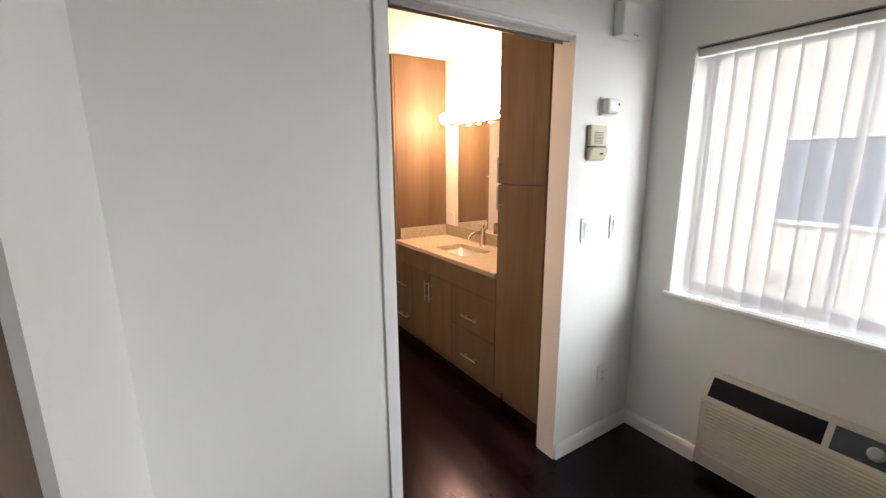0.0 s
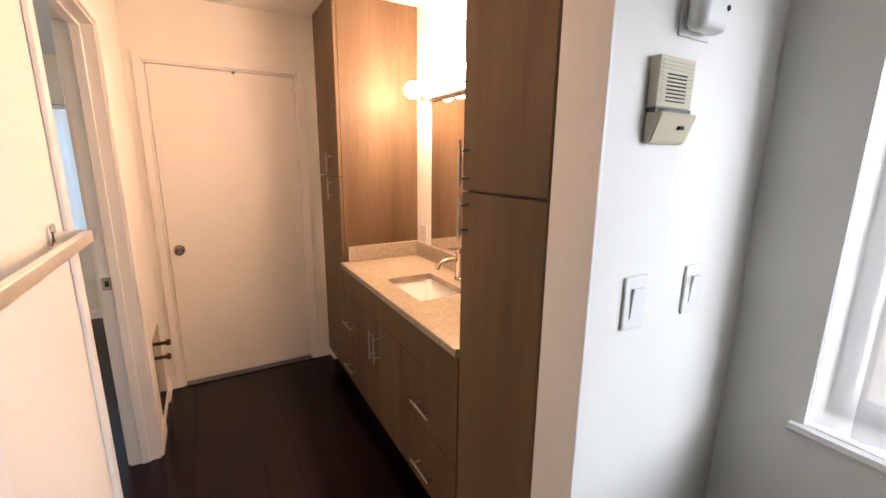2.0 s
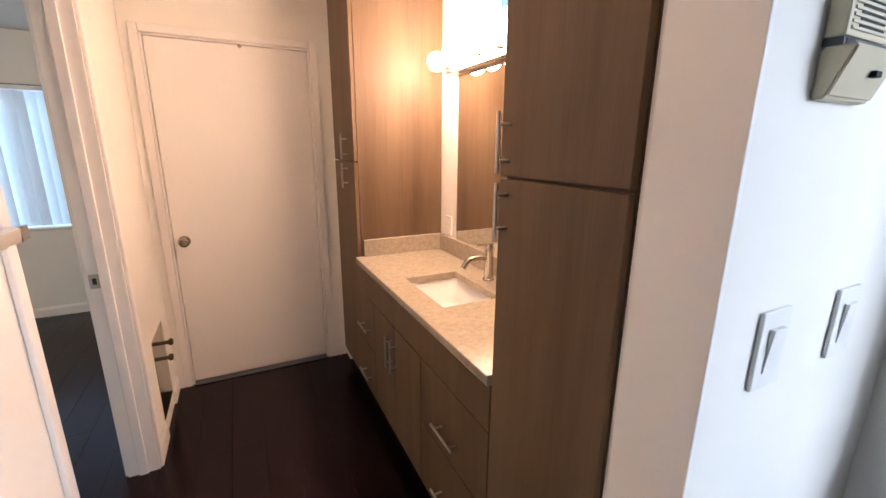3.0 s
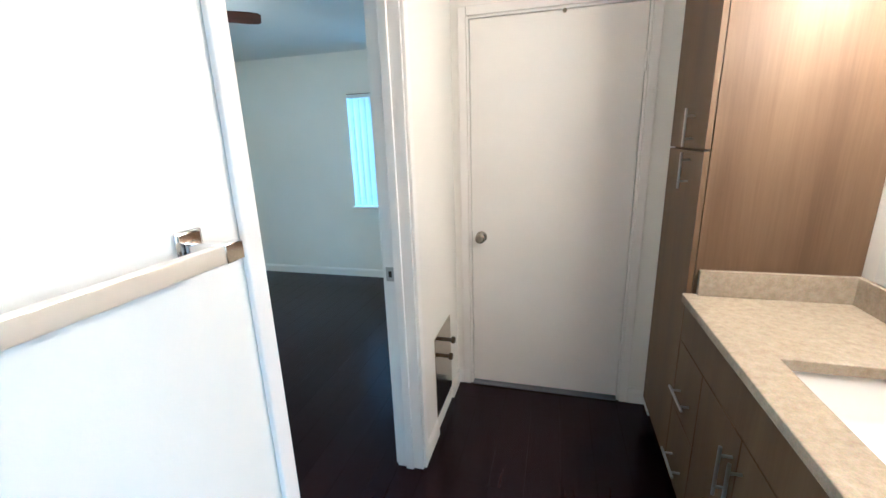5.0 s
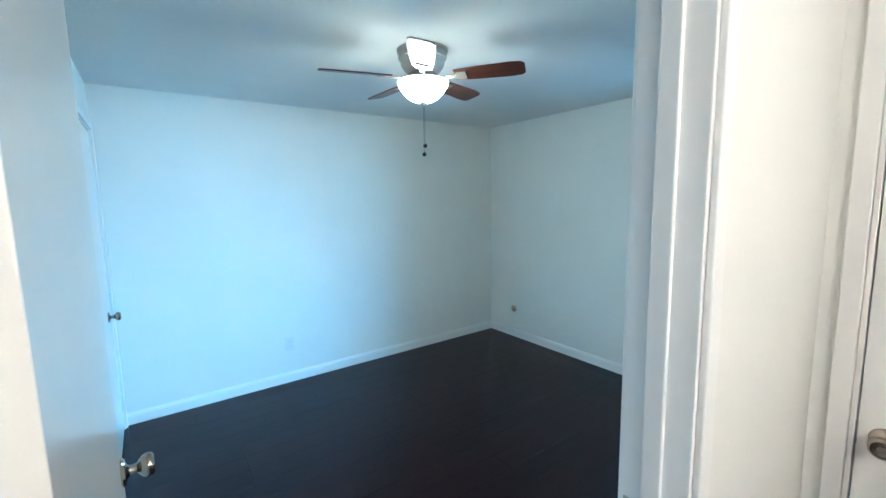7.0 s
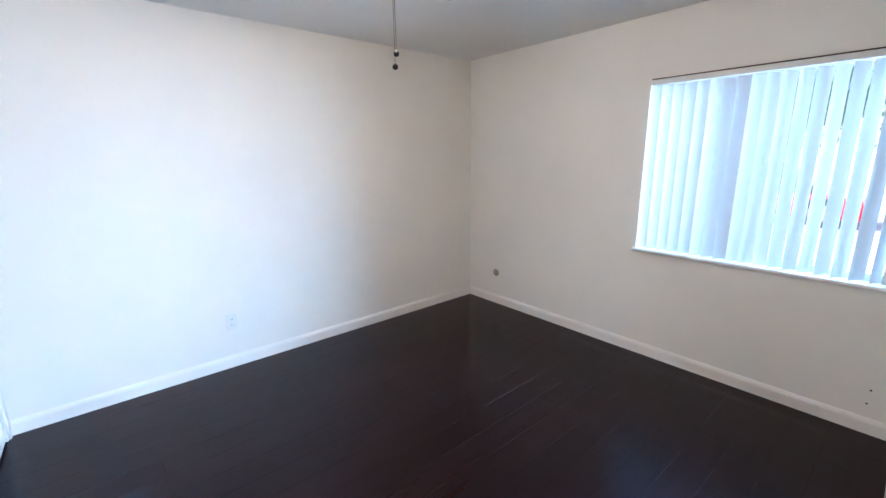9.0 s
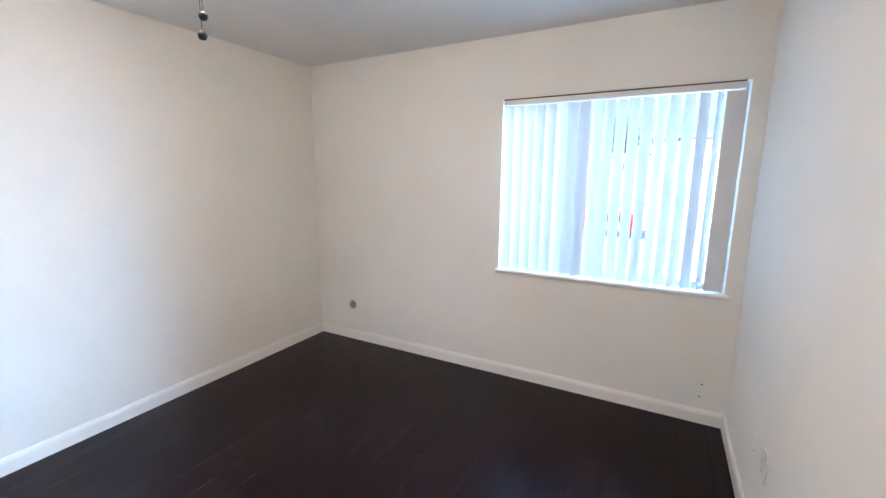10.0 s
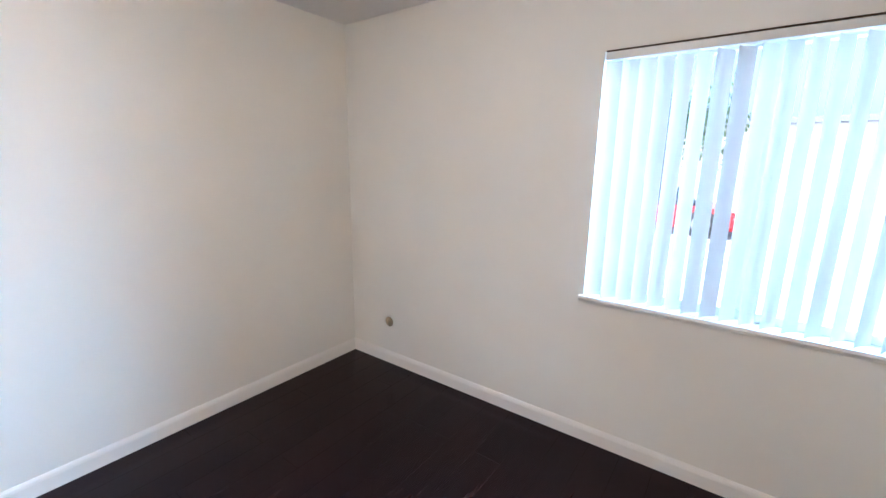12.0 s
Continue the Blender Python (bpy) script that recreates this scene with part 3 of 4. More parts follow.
# ---- windows and blinds ----
def window(name, axis, plane, a0, a1, z0, z1, bar, label):
    """A vinyl sliding window: frame, centre bar, two panes. plane: the glass."""
    g = thing(name, ((a0 + a1) / 2, plane, z0) if axis == "x" else (plane, (a0 + a1) / 2, z0), label, "window", "", "structure")

    def bx(u0, u1, w0, w1, d=0.025, bevel=0.003):
        p = [(u0, plane - d, w0), (u1, plane + d, w1)]
        if axis == "y":
            p = [(q[1], q[0], q[2]) for q in p]
        return B(p[0], p[1], bevel=bevel) if bevel else B(p[0], p[1])

    f = 0.04
    part("window_frame", bx(a0, a0 + f, z0, z1), VINYL, g)
    part("window_frame", bx(a1 - f, a1, z0, z1), VINYL, g)
    part("window_frame", bx(a0 + f, a1 - f, z0, z0 + f), VINYL, g)
    part("window_frame", bx(a0 + f, a1 - f, z1 - f, z1), VINYL, g)
    cells = [(a0 + f, a1 - f)]
    if bar is not None:
        part("mullion", bx(bar - 0.016, bar + 0.016, z0 + f, z1 - f, 0.014), VINYL, g)
        cells = [(a0 + f, bar - 0.016), (bar + 0.016, a1 - f)]
    for u0, u1 in cells:
        pane = part("pane", bx(u0 + 0.001, u1 - 0.001, z0 + f + 0.001, z1 - f - 0.001, 0.002, 0), GLASS, g, "clear glass pane", False)
        pane.visible_shadow = False
    return g


# unseen south end of window_1 is added to brighten the living room
window("window_1", "y", 2.385, -2.198, 1.018, 0.867, 2.050, 0.44, "white vinyl sliding window in the living room")
window("window_2", "x", 5.60, -0.890, 0.438, 0.797, 1.933, -0.27, "white vinyl sliding window in the bedroom")
window("window_3", "y", 2.36, 2.052, 2.918, 2.062, 2.333, None, "small high window above the vanity light")
for axis, face, out, a0, a1, z, deep in (("y", 2.215, -1, -2.22, 1.045, 0.865, 0.13), ("x", 5.497, -1, -0.912, 0.462, 0.795, 0.07)):
    bm = bmesh.new()
    strip(bm, axis, face, out, a0, a1, [(-0.002, z - 0.030), (0.010, z - 0.030), (0.012, z - 0.022), (0.022, z - 0.020), (0.026, z - 0.012), (0.022, z + 0.001), (-0.002, z + 0.001)])
    strip(bm, axis, face, out, a0 + 0.018, a1 - 0.018, [(-deep, z + 0.0005), (-0.0021, z + 0.0005), (-0.0021, z + 0.003), (-deep, z + 0.003)])
    structure("window_sill", bm, TRIM, "white painted wooden window sill", "window sill")


def slat_mesh(width, height, curve, material):
    bm = bmesh.new()
    n = 8
    rows = []
    for z in (0.0, -height):
        rows.append([bm.verts.new((width * (k / n - 0.5), curve * math.cos(math.pi * (k / n - 0.5)), z)) for k in range(n + 1)])
    for k in range(n):
        bm.faces.new((rows[0][k], rows[0][k + 1], rows[1][k + 1], rows[1][k]))
    back = [[bm.verts.new(v.co + Vector((0, -0.0006, 0))) for v in r] for r in rows]
    for k in range(n):
        bm.faces.new((back[0][k + 1], back[0][k], back[1][k], back[1][k + 1]))
    me = bpy.data.meshes.new("slat")
    bm.to_mesh(me)
    bm.free()
    me.materials.append(material)
    me.shade_smooth()
    return me


def blinds(name, axis, plane, a0, a1, top, bottom, pitch, width, turns, material, label):
    """Vertical blinds: head rail with end caps, carriers and hanging slats, each turned by turns(i)."""
    mid = (a0 + a1) / 2
    g = thing(name, (mid, plane, top) if axis == "x" else (plane, mid, top), label, "window blind")

    def bx(u0, u1, d0, d1, z0, z1, bevel=0.003):
        p = [(u0, plane + d0, z0), (u1, plane + d1, z1)]
        if axis == "y":
            p = [(q[1], q[0], q[2]) for q in p]
        return B(p[0], p[1], bevel=bevel)

    part("head_rail", bx(a0, a1, -0.022, 0.022, top - 0.040, top - 0.0065), VINYL, g)
    part("rail_lip", bx(a0, a1, -0.026, 0.022, top - 0.0060, top), BRONZE, g)
    me = slat_mesh(width, top - 0.048 - bottom, 0.007, material)
    n = round((a1 - a0 - 0.07) / pitch)
    pitch = (a1 - a0 - 0.07) / n
    for i in range(n + 1):
        u = a0 + 0.035 + i * pitch
        s = new("slat", me)
        s.parent = g
        base = pose(u, plane, top - 0.046) if axis == "x" else pose(plane, u, top - 0.046, 0, 0, 90)
        s.matrix_parent_inverse = g.matrix_basis.inverted()
        s.matrix_basis = base @ pose(0, 0, 0, 0, 0, turns(i, n))
    return g


rng = random.Random(4)
blinds("vertical_blind", "y", 2.250, -2.185, 1.013, 2.048, 0.870, 0.078, 0.089,
       lambda i, n: 20 + rng.uniform(-3, 3), SHEER, "sheer white vertical blinds, half open, in the living room window")
blinds("vertical_blind", "x", 5.490, -0.878, 0.416, 1.930, 0.806, 0.068, 0.089,
       lambda i, n: 54 + rng.uniform(-3, 3) if i < n - 1 else (66 if i < n else 4), SLAT, "white vertical blinds, nearly closed, in the bedroom window")


# ---- living room fixtures ----
ac = thing("air_conditioner", (2.22, 0.26, 0.0), "beige through-wall air conditioner with louvred front and black top grille", "air conditioner")
AY0, AY1 = -0.30, 0.762
bm = bmesh.new()
prof = [(2.2145, 0.06), (2.135, 0.06), (2.125, 0.115), (2.110, 0.416), (2.120, 0.426), (2.185, 0.531), (2.2145, 0.538)]
ends = [[bm.verts.new((x, y, z)) for x, z in prof] for y in (AY0, AY1)]
for k in range(len(prof)):
    j = (k + 1) % len(prof)
    bm.faces.new((ends[0][k], ends[0][j], ends[1][j], ends[1][k]))
bm.faces.new(ends[0])
bm.faces.new(ends[1][::-1])
bmesh.ops.bevel(bm, geom=bm.edges[:], offset=0.004, segments=2, affect="EDGES")
part("case", bm, ACMETAL, ac)
for k in range(15):
    z = 0.133 + k * 0.0185
    x = 2.125 - 0.015 * (z - 0.115) / 0.315
    bm = bmesh.new()
    strip(bm, "y", x - 0.001, -1, AY0 + 0.03, AY1 - 0.03, [(0, z), (0.007, z + 0.002), (0.007, z + 0.006), (0, z + 0.0125)])
    part("louvre", bm, ACMETAL, ac, "", False)
SL = Vector((0.065, 0, 0.105)).normalized()
NO = Vector((-0.105, 0, 0.065)).normalized()


def on_slope(bm, y0, y1, s0, s1, d0, d1, bevel=0.0):
    """A slab on the unit's sloped top: s along the slope, d out of it."""
    o = Vector((2.120, 0, 0.426))
    pts = [o + SL * s + NO * d + Vector((0, y, 0)) for y in (y0, y1) for s in (s0, s1) for d in (d0, d1)]
    v = [bm.verts.new(p) for p in pts]
    for f in ((0, 1, 3, 2), (4, 6, 7, 5), (0, 4, 5, 1), (2, 3, 7, 6), (0, 2, 6, 4), (1, 5, 7, 3)):
        bm.faces.new([v[i] for i in f])
    return bm


gr = part("top_grille", on_slope(bmesh.new(), 0.325, AY1 - 0.02, 0.012, 0.108, 0.0005, 0.002), BLACK, ac, "black plastic air grille", False)
for k in range(9):
    part("fin", on_slope(bmesh.new(), 0.328, AY1 - 0.023, 0.016 + k * 0.0105, 0.020 + k * 0.0105, 0.0022, 0.006), BLACK, gr, "", False)
cp = part("control_panel", on_slope(bmesh.new(), AY0 + 0.04, 0.302, 0.012, 0.108, 0.0005, 0.003), GREY, ac, "dark control panel with two dials", False)
for y in (0.18, 0.02):
    o = Vector((2.120, y, 0.426)) + SL * 0.06 + NO * 0.003
    bm = lathe(bmesh.new(), o, NO, [(0, 0.0), (0.026, 0.0), (0.025, 0.010), (0.019, 0.013), (0.018, 0.024), (0, 0.025)])
    part("dial", bm, STEEL, cp, "silver dial")

WY = 1.205
ic = thing("intercom", (1.76, WY, 1.5320), "aged cream plastic wall intercom with a speaker grille", "intercom")
part("speaker_case", B((1.716, WY - 0.022, 1.606), (1.828, WY - 0.0005, 1.698), bevel=0.003), CREAM, ic)
for k in range(12):
    z = 1.6125 + k * 0.0068
    part("grille_bar", B((1.722, WY - 0.0240, z), (1.822, WY - 0.0222, z + 0.0036), bevel=0.0006), CREAM, ic)
for k in range(8):
    z = 1.6160 + 0.0068 * k
    part("grille_slot", B((1.740, WY - 0.0232, z + 0.0002), (1.802, WY - 0.0223, z + 0.0029)), DARKMARK, ic)
part("dark_band", B((1.718, WY - 0.020, 1.597), (1.832, WY - 0.0005, 1.6055)), GREY, ic)
part("band_window", B((1.724, WY - 0.0206, 1.598), (1.746, WY - 0.0201, 1.6045)), BLACK, ic)
bm = bmesh.new()
pr = [(WY - 0.0005, 1.5965), (WY - 0.036, 1.5965), (WY - 0.016, 1.541), (WY - 0.0005, 1.538)]
e = [[bm.verts.new((x, y, z)) for y, z in pr] for x in (1.716, 1.832)]
for k in range(4):
    bm.faces.new((e[0][k], e[0][(k + 1) % 4], e[1][(k + 1) % 4], e[1][k]))
bm.faces.new(e[0])
bm.faces.new(e[1][::-1])
bmesh.ops.bevel(bm, geom=bm.edges[:], offset=0.003, segments=2, affect="EDGES")
part("lower_case", bm, CREAM, ic)
part("switch", B((1.782, WY - 0.033, 1.566), (1.797, WY - 0.024, 1.573), bevel=0.001), BLACK, ic)

sd = thing("smoke_alarm", (1.836, WY, 1.742), "small white plastic alarm box on the wall", "alarm")
part("case", B((1.794, WY - 0.046, 1.748), (1.884, WY - 0.006, 1.818), bevel=0.016, seg=4), PLASTIC, sd)
part("back_plate", B((1.788, WY - 0.0055, 1.742), (1.890, WY - 0.0005, 1.824), bevel=0.002), PLASTIC, sd)
part("button", cyl(bmesh.new(), (1.867, WY - 0.0462, 1.791), (1.867, WY - 0.0482, 1.791), 0.005), BLACK, sd)

db = thing("door_chime", (1.915, WY, 2.09), "white rectangular door chime box high on the wall", "door chime")
part("case", B((1.845, WY - 0.055, 2.085), (1.990, WY - 0.0005, 2.225), bevel=0.006, seg=3), PLASTIC, db)
for x in (1.925, 1.943):
    part("slot", B((x, WY - 0.056, 2.091), (x + 0.010, WY - 0.0552, 2.097)), DARKMARK, db)

for x, lab in ((1.745, "white rocker light switch near the doorway"), (1.963, "white rocker light switch beside the corner")):
    s = thing("light_switch", (x, WY, 1.22), lab, "light switch", "wall switches")
    part("plate", B((x - 0.036, WY - 0.007, 1.151), (x + 0.036, WY - 0.0005, 1.270), bevel=0.0025), PLASTIC, s)
    bm = bmesh.new()
    pr = [(WY - 0.0072, 1.177), (WY - 0.0085, 1.177), (WY - 0.0135, 1.244), (WY - 0.0072, 1.244)]
    e = [[bm.verts.new((u, y, z)) for y, z in pr] for u in (x - 0.016, x + 0.016)]
    for k in range(4):
        bm.faces.new((e[0][k], e[0][(k + 1) % 4], e[1][(k + 1) % 4], e[1][k]))
    bm.faces.new(e[0])
    bm.faces.new(e[1][::-1])
    part("rocker", bm, PLASTIC, s, "", False)


def outlet(axis, face, out, a, z, label):
    """A duplex outlet: plate with two socket faces and their slots."""
    o = thing("outlet", (a, face, z) if axis == "x" else (face, a, z), label, "outlet", "wall outlets")

    def bx(u0, u1, d0, d1, z0, z1, bevel=0.0):
        p = [(u0, face + out * d0, z0), (u1, face + out * d1, z1)]
        if axis == "y":
            p = [(q[1], q[0], q[2]) for q in p]
        return B(p[0], p[1], bevel=bevel)

    part("plate", bx(a - 0.035, a + 0.035, 0.0005, 0.006, z - 0.058, z + 0.058, 0.002), PLASTIC, o)
    for k in (-0.02, 0.02):
        s = part("socket", bx(a - 0.016, a + 0.016, 0.0062, 0.0085, z + k - 0.014, z + k + 0.014, 0.0008), PLASTIC, o)
        for d in (-0.006, 0.006):
            part("slot", bx(a + d - 0.001, a + d + 0.001, 0.0086, 0.0089, z + k - 0.004, z + k + 0.005), DARKMARK, s)


outlet("x", 1.205, -1, 1.955, 0.385, "white duplex outlet low on the living room wall")
outlet("y", -2.612, 1, 3.164, 0.336, "white duplex outlet low on the bedroom wall")
outlet("y", 0.52, -1, 4.595, 0.375, "white duplex outlet low beside the window wall")
outlet("y", 0.64, 1, 1.72, 0.655, "white duplex outlet on the hall wall")

jk = thing("cable_jack", (-2.241, 5.497, 0.314), "small round tan cable jack low on the wall", "cable jack")
part("cover", lathe(bmesh.new(), (-2.241, 5.4965, 0.314), (0, -1, 0), [(0, 0), (0.036, 0), (0.036, 0.003), (0.030, 0.008), (0.012, 0.010), (0.010, 0.018), (0, 0.018)]), JACKM, jk)
for x, z in ((0.390, 0.242), (0.386, 0.164)):
    hl = thing("screw_hole", (x, 5.497, z), "tiny dark screw hole in the bedroom wall", "screw hole", "screw holes")
    part("hole", cyl(bmesh.new(), (x, 5.4968, z), (x, 5.4955, z), 0.005, n=10), DARKMARK, hl)
for y, z in ((4.765, 0.405), (4.765, 0.335)):
    hl = thing("screw_anchor", (0.52, y, z), "small white wall anchor above the outlet", "wall anchor", "screw holes")
    part("anchor", cyl(bmesh.new(), (0.5198, y, z), (0.516, y, z), 0.006, n=10), PLASTIC, hl)

# ---- hall fixtures ----
tb = thing("towel_bar", (0.66, 1.74, 1.315), "chrome square towel bar on the hall wall", "towel bar")
for y in (1.988, 1.40):
    post = part("mount", B((0.6405, y - 0.024, 1.295), (0.648, y + 0.024, 1.345), bevel=0.005, seg=3), CHROME, tb)
    part("arm", B((0.6485, y - 0.013, 1.300), (0.714, y + 0.013, 1.328), bevel=0.003), CHROME, post)
part("bar", B((0.705, 1.386, 1.3005), (0.7225, 1.9735, 1.3275), bevel=0.0015), SATIN, tb)
part("end_cap", B((0.7045, 1.974, 1.2995), (0.723, 2.010, 1.3285), bevel=0.002), CHROME, tb)

vp = thing("valve_panel", (0.642, 3.37, 0.30), "polished metal wall access panel with two valve stems", "access panel")
part("plate", B((0.6405, 3.222, 0.092), (0.6445, 3.522, 0.530), bevel=0.001), BRASS, vp)
for y, z in ((3.36, 0.465), (3.30, 0.405)):
    st = part("valve_stem", cyl(bmesh.new(), (0.6446, y, z), (0.690, y, z), 0.010, n=16), BRONZE, vp)
    part("valve_knob", lathe(bmesh.new(), (0.6901, y, z), (1, 0, 0), [(0, 0), (0.014, 0), (0.018, 0.004), (0.018, 0.016), (0.013, 0.021), (0, 0.022)], 18), BRONZE, st)

# ---- ceiling fan ----
FC = Vector((-0.960, 3.507, 0))
fan = thing("ceiling_fan", (FC.x, FC.y, 2.328), "pewter ceiling fan with cherry blades and a lit glass bowl", "ceiling fan")
part("motor_housing", lathe(bmesh.new(), (FC.x, FC.y, 2.3275), (0, 0, -1), [(0, 0), (0.128, 0), (0.134, 0.004), (0.134, 0.016), (0.126, 0.020), (0.124, 0.036), (0.128, 0.040), (0.127, 0.048), (0.119, 0.052), (0.113, 0.072), (0.115, 0.076), (0.112, 0.084), (0.096, 0.106), (0.078, 0.122), (0.070, 0.128), (0, 0.128)], 40), PEWTER, fan)
# widest ring is an added shield that holds the bowl's light off the ceiling
part("switch_housing_shield", lathe(bmesh.new(), (FC.x, FC.y, 2.203), (0, 0, -1), [(0, 0), (0.075, 0), (0.078, 0.008), (0.070, 0.028), (0.052, 0.032), (0.128, 0.034), (0.128, 0.037), (0.020, 0.044), (0.018, 0.135), (0, 0.136)], 36), PEWTER, fan)
part("light_bowl", lathe(bmesh.new(), (FC.x, FC.y, 2.162), (0, 0, -1), [(0.126, -0.004), (0.134, 0.000), (0.132, 0.010), (0.124, 0.026), (0.106, 0.054), (0.076, 0.082), (0.040, 0.098), (0, 0.102)], 36), BOWL, fan, "glowing frosted glass bowl")
part("finial", lathe(bmesh.new(), (FC.x, FC.y, 2.062), (0, 0, -1), [(0, -0.004), (0.018, -0.002), (0.020, 0.004), (0.010, 0.009), (0.008, 0.018), (0, 0.020)], 20), PEWTER, fan)
for k in range(5):
    a = radians(FAN_A + 72 * k)
    m = Matrix.Translation((FC.x, FC.y, 2.185)) @ Matrix.Rotation(a, 4, "Z") @ Matrix.Rotation(radians(-13), 4, "X")
    bm = bmesh.new()
    up = [(0.175, -0.048), (0.30, -0.058), (0.46, -0.064), (0.515, -0.058), (0.532, -0.040), (0.532, 0.040), (0.515, 0.058), (0.46, 0.064), (0.30, 0.058), (0.175, 0.048)]
    t = [bm.verts.new((x, y, 0.003)) for x, y in up]
    d = [bm.verts.new((x, y, -0.003)) for x, y in up]
    bm.faces.new(t)
    bm.faces.new(d[::-1])
    for i in range(len(up)):
        j = (i + 1) % len(up)
        bm.faces.new((t[i], d[i], d[j], t[j]))
    bl = part("blade", bm, BLADE, fan, "cherry wood blade", False)
    bl.matrix_parent_inverse = fan.matrix_basis.inverted()
    bl.matrix_basis = m
    bm = box(bmesh.new(), (0.075, -0.014, -0.010), (0.185, 0.014, -0.004), 0.002)
    box(bm, (0.180, -0.036, -0.009), (0.235, 0.036, -0.0035), 0.002)
    part("blade_iron", bm, PEWTER, bl)
for dx, zb in ((-0.004, 1.792), (0.006, 1.836)):
    ch = part("pull_chain", cyl(bmesh.new(), (FC.x + dx, FC.y, 2.05), (FC.x + dx, FC.y, zb), 0.0010, n=6), BRONZE, fan)
    part("pull_ball", lathe(bmesh.new(), (FC.x + dx, FC.y, zb + 0.012), (0, 0, -1), [(0, 0), (0.005, 0.002), (0.0105, 0.009), (0.011, 0.014), (0.008, 0.021), (0, 0.024)], 16), BLACK, ch, "dark pull-chain knob")

# ---- kitchen edge behind the first steps ----
kc = thing("kitchen_cabinet", (-0.4, 0.50, 0), "dark brown wood kitchen cabinet end panel", "cabinet")
part("panel", B((-0.72, 0.44, 0.0005), (-0.066, 0.538, 2.10), bevel=0.002), CAB, kc)
fr = thing("refrigerator", (-0.4, 0.0, 0), "black refrigerator beside the kitchen cabinet", "refrigerator")
part("body", B((-0.72, -0.34, 0.02), (-0.20, 0.432, 1.70), bevel=0.006), BLACK, fr)
part("door", B((-0.198, -0.34, 0.06), (-0.11, 0.432, 1.69), bevel=0.012, seg=3), BLACK, fr)
part("foot", B((-0.70, -0.32, 0.0005), (-0.22, 0.44, 0.0195)), BLACK, fr)

# ---- outdoors ----
g = bmesh.new()
bmesh.ops.create_grid(g, x_segments=2, y_segments=2, size=400, matrix=Matrix.Translation((0, 0, -0.16)))
structure("ground", g, ASPH, "pale concrete yard outside the windows", "ground")


def house(name, at, turn, w, d, h, n, rows, label, glass=GLASSD):
    o = thing(name, (0, 0, 0), label, "building")
    m = pose(*at, 0, 0, turn)
    made = [part("wall", B((-w / 2, 0, 0), (w / 2, d, h)), STUCCO, o, "", False), part("roof", B((-w / 2 - 0.3, -0.3, h), (w / 2 + 0.3, d + 0.3, h + 0.25), bevel=0.03), GAP_ROOF, o)]
    for k in range(n):
        x = -w / 2 + (k + 0.5) * w / n
        for z in rows:
            made.append(part("window", B((x - 0.8, -0.02, z), (x + 0.8, -0.001, z + 1.2)), glass, o, "", False))
            made.append(part("window_frame", box(box(B((x - 0.86, -0.04, z - 0.06), (x + 0.86, -0.0205, z)), (x - 0.02, -0.04, z), (x + 0.02, -0.0205, z + 1.2)), (x - 0.86, -0.04, z + 1.2), (x + 0.86, -0.0205, z + 1.26)), VINYL, o, "", False))
    for p in made:
        p.matrix_basis = m
        p.matrix_parent_inverse = Matrix()


house("apartment_building", (8.0, 3.53, -0.16), -90, 44, 8, 4.6, 12, (0.8,), "pale stucco apartment building across the yard", HAZYGLASS)
house("apartment_building", (-2.0, 26.0, -0.16), 0, 34, 8, 3.3, 4, (1.0,), "pale stucco building with closed blinds beyond the parking lot", VINYL)

car = thing("car", (-2.4, 15.0, -0.16), "red parked car outside the bedroom window", "car")


def car_shape(bm, prof, y0, y1, bevel):
    e = [[bm.verts.new((x, y, z)) for x, z in prof] for y in (y0, y1)]
    for k in range(len(prof)):
        j = (k + 1) % len(prof)
        bm.faces.new((e[0][k], e[0][j], e[1][j], e[1][k]))
    bm.faces.new(e[0])
    bm.faces.new(e[1][::-1])
    bmesh.ops.bevel(bm, geom=bm.edges[:], offset=bevel, segments=3, affect="EDGES")
    return bm


part("body", car_shape(bmesh.new(), [(-4.6, 0.04), (-4.6, 0.40), (-3.6, 0.52), (-0.9, 0.54), (-0.3, 0.42), (-0.3, 0.04)], 14.1, 15.9, 0.08), REDCAR, car)
part("cabin", car_shape(bmesh.new(), [(-3.7, 0.50), (-3.0, 1.02), (-1.7, 1.04), (-0.95, 0.52)], 14.25, 15.75, 0.06), GLASSD, car)
for x in (-3.8, -1.0):
    for y in (14.08, 15.72):
        wh = part("tyre", cyl(bmesh.new(), (x, y, 0.16), (x, y + 0.2, 0.16), 0.32, n=28), RUBBER, car)
        part("rim", cyl(bmesh.new(), (x, y - 0.004, 0.16), (x, y + 0.204, 0.16), 0.19, n=20), STEEL, wh)


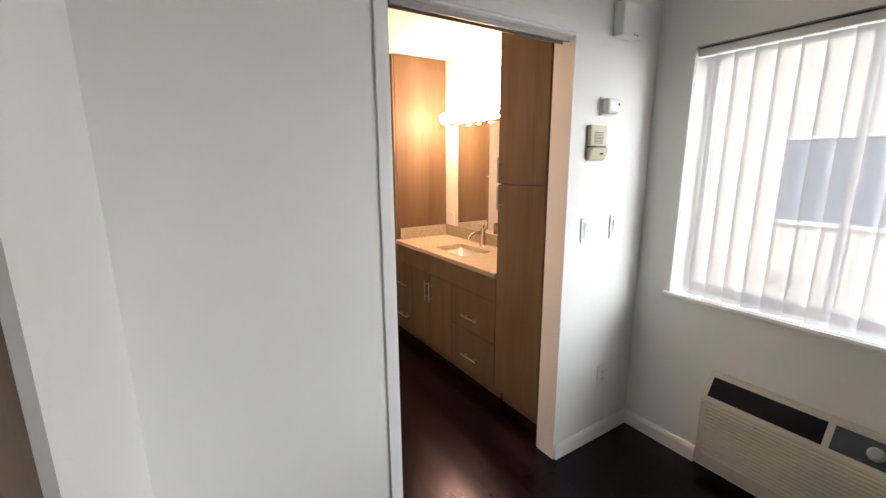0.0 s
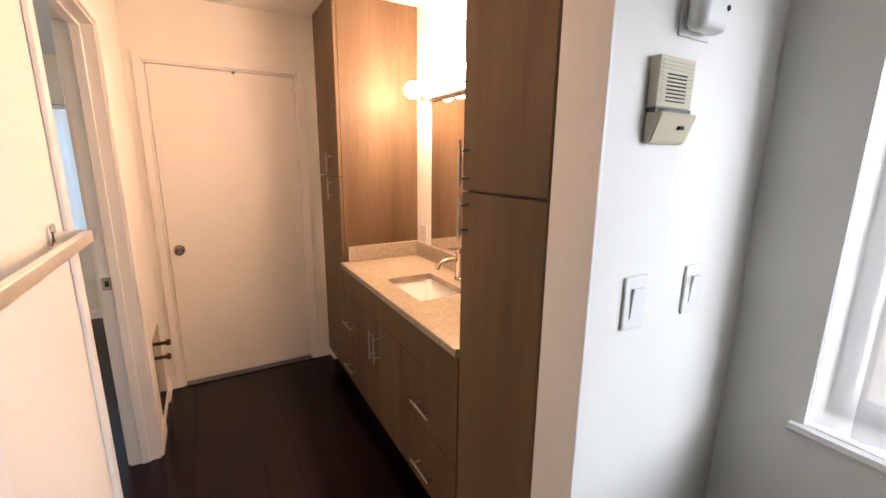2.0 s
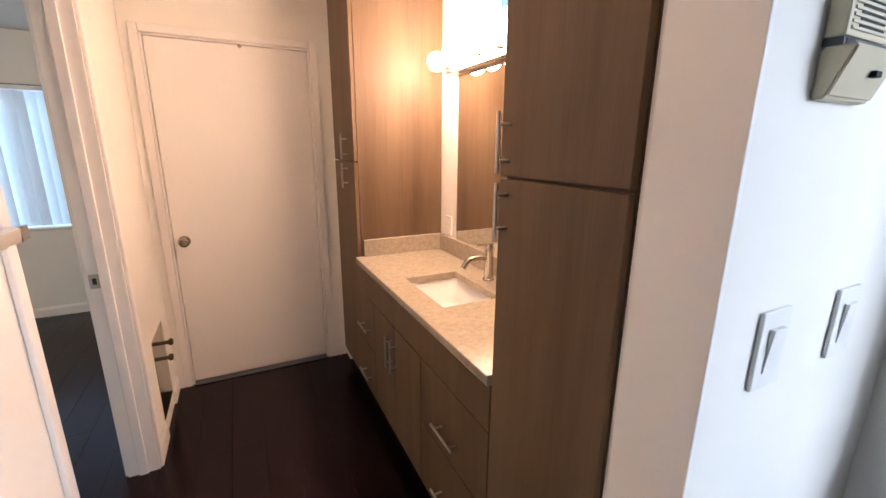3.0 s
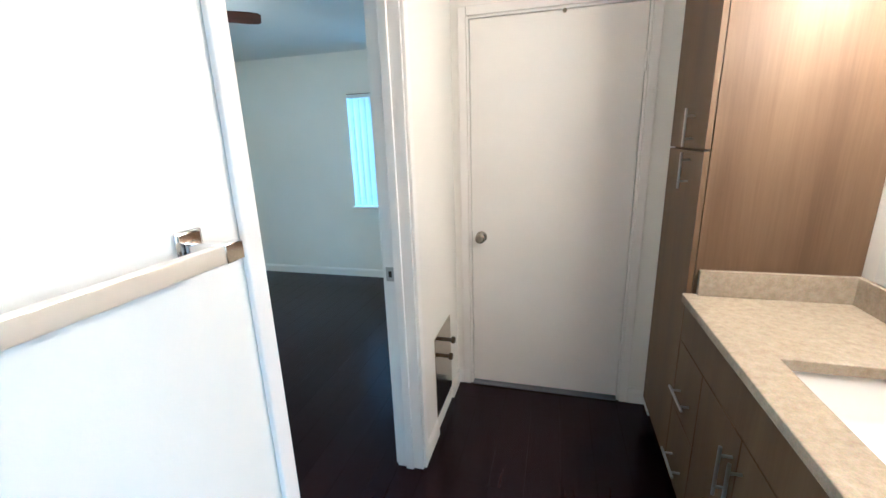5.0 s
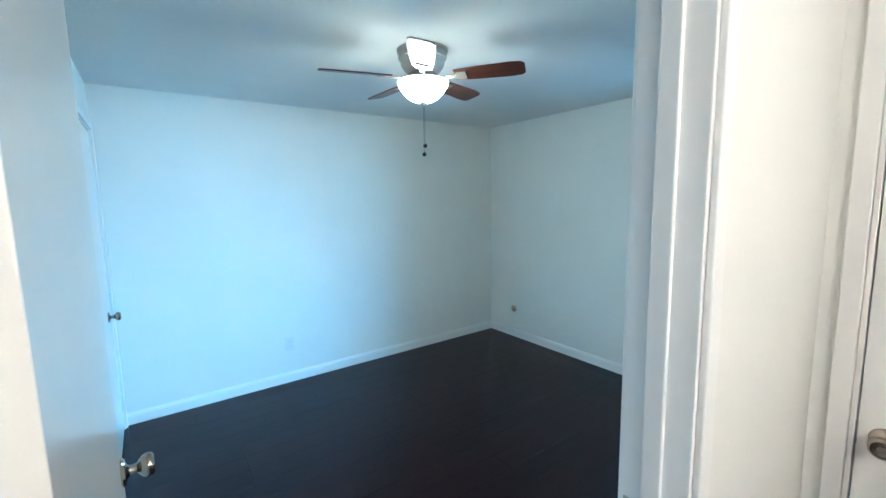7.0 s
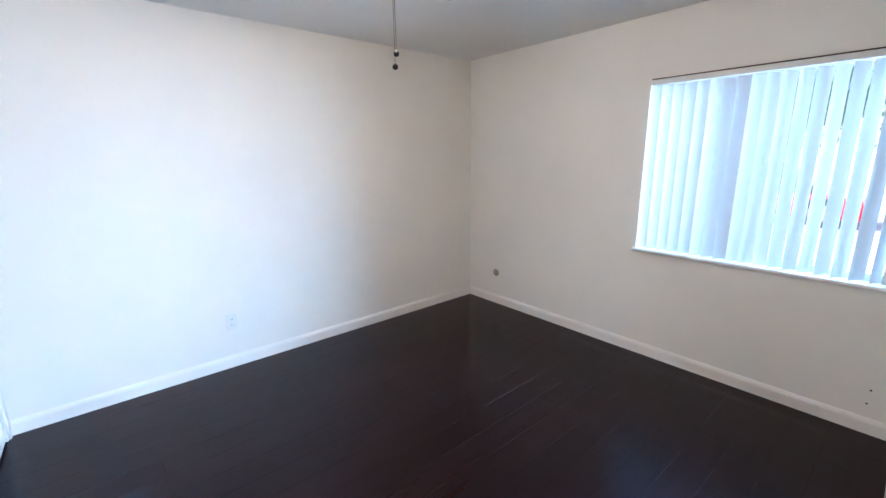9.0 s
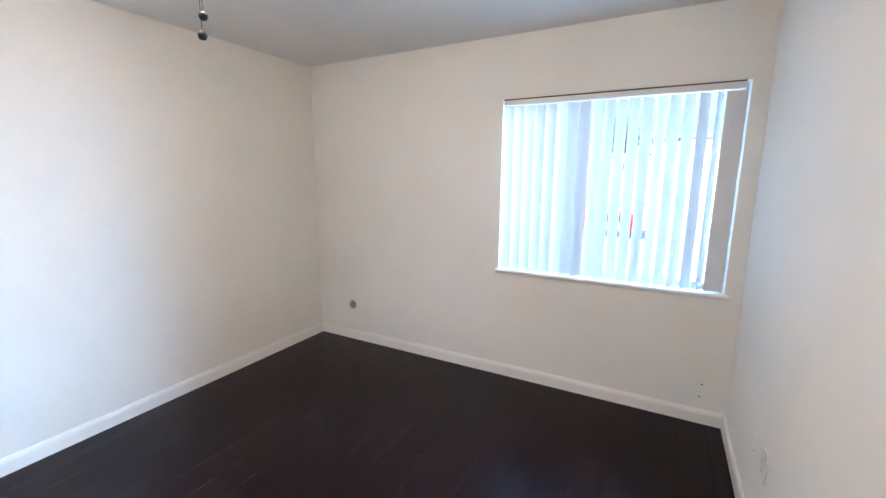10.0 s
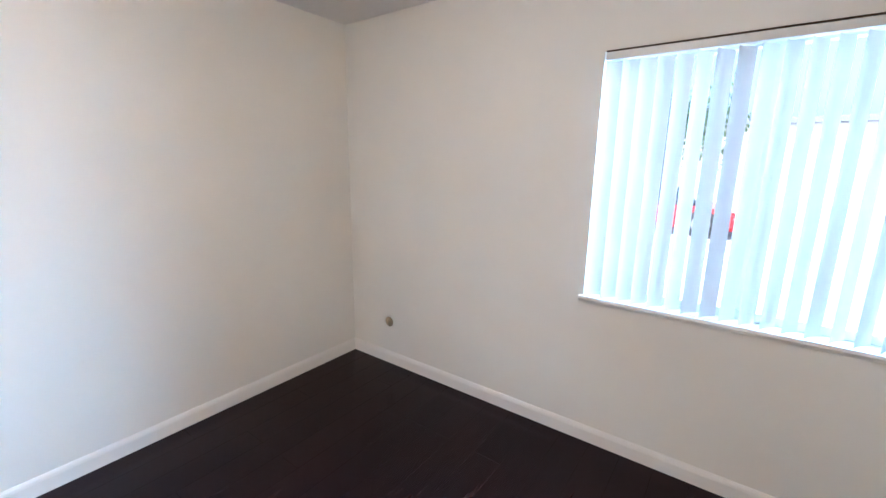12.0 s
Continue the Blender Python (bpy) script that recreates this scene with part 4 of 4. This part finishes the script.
def tree(x, y, h, seed):
    r = random.Random(seed)
    t = thing("tree", (x, y, -0.16), "leafy green tree beyond the parked car", "tree", "trees")
    bm = cyl(bmesh.new(), (x, y, -0.16), (x, y, h * 0.6), 0.16, 0.07, 10)
    tips = []
    for k in range(9):
        a, z = r.uniform(0, 6.28), h * r.uniform(0.3, 0.58)
        tip = Vector((x + math.cos(a) * r.uniform(0.7, 1.5), y + math.sin(a) * r.uniform(0.7, 1.5), z + r.uniform(0.6, 1.4)))
        cyl(bm, (x, y, z), tip, 0.05, 0.02, 7)
        tips.append(tip)
    part("trunk", bm, BARK, t)
    bm = bmesh.new()
    for tip in tips + [Vector((x, y, h * 0.85))]:
        for _ in range(170):
            p = tip + Vector((r.gauss(0, 0.45), r.gauss(0, 0.45), r.gauss(0, 0.38)))
            q = Euler((r.uniform(0, 6), r.uniform(0, 6), r.uniform(0, 6))).to_matrix()
            bm.faces.new([bm.verts.new(p + q @ Vector(c)) for c in ((-0.09, 0, 0), (0, -0.04, 0.01), (0.1, 0, 0), (0, 0.04, 0.01))])
    part("crown", bm, LEAF, t, "", False)


tree(-2.6, 18.5, 3.4, 3)
tree(-6.0, 19.5, 4.4, 8)

# ---- floor planks ----
PW, PL, GAP = 0.152, 1.22, 0.0008
plank_cache = {}


def plank(x0, x1, y0, y1):
    key = (round(x1 - x0, 3), round(y1 - y0, 3))
    if key not in plank_cache:
        w, l, e = key[0] / 2 - GAP / 2, key[1] / 2 - GAP / 2, 0.0005
        bm = bmesh.new()
        top = [bm.verts.new(((w - e) * a, (l - e) * b, 0)) for a, b in ((-1, -1), (1, -1), (1, 1), (-1, 1))]
        mid = [bm.verts.new((w * a, l * b, -0.0005)) for a, b in ((-1, -1), (1, -1), (1, 1), (-1, 1))]
        low = [bm.verts.new((w * a, l * b, -0.009)) for a, b in ((-1, -1), (1, -1), (1, 1), (-1, 1))]
        bm.faces.new(top)
        for p, q in ((top, mid), (mid, low)):
            for k in range(4):
                j = (k + 1) % 4
                bm.faces.new((p[k], q[k], q[j], p[j]))
        bmesh.ops.recalc_face_normals(bm, faces=bm.faces)
        me = bpy.data.meshes.new("plank")
        bm.to_mesh(me)
        bm.free()
        me.materials.append(PLANK)
        plank_cache[key] = me
    ob = new("plank", plank_cache[key])
    ob.parent = floor
    ob.location = ((x0 + x1) / 2, (y0 + y1) / 2, 0)


def lay(x0, x1, y0, y1, seed):
    r = random.Random(seed)
    x = x0
    while x < x1 - 0.004:
        xe = min(x + PW, x1)
        y = y0 - r.choice((0.0, 0.2, 0.41, 0.61, 0.81, 1.01))
        while y < y1 - 0.004:
            a, b = max(y, y0), min(y + PL, y1)
            if b - a > 0.02:
                plank(x, xe, a, b)
            y += PL
        x = xe


lay(-2.612, 0.52, 2.01, 5.497, 1)
lay(0.52, 0.64, 2.126, 2.985, 2)
lay(0.64, 2.19, 1.322, 3.709, 3)
lay(0.721, 1.612, 1.205, 1.322, 4)
lay(-0.74, 2.215, -1.3, 1.205, 5)
structure("floor_rear", B((-0.74, -3.0, -0.009), (2.215, -1.3, 0.0)), PLANK, "dark espresso wood floor at the back of the living room", "floor")
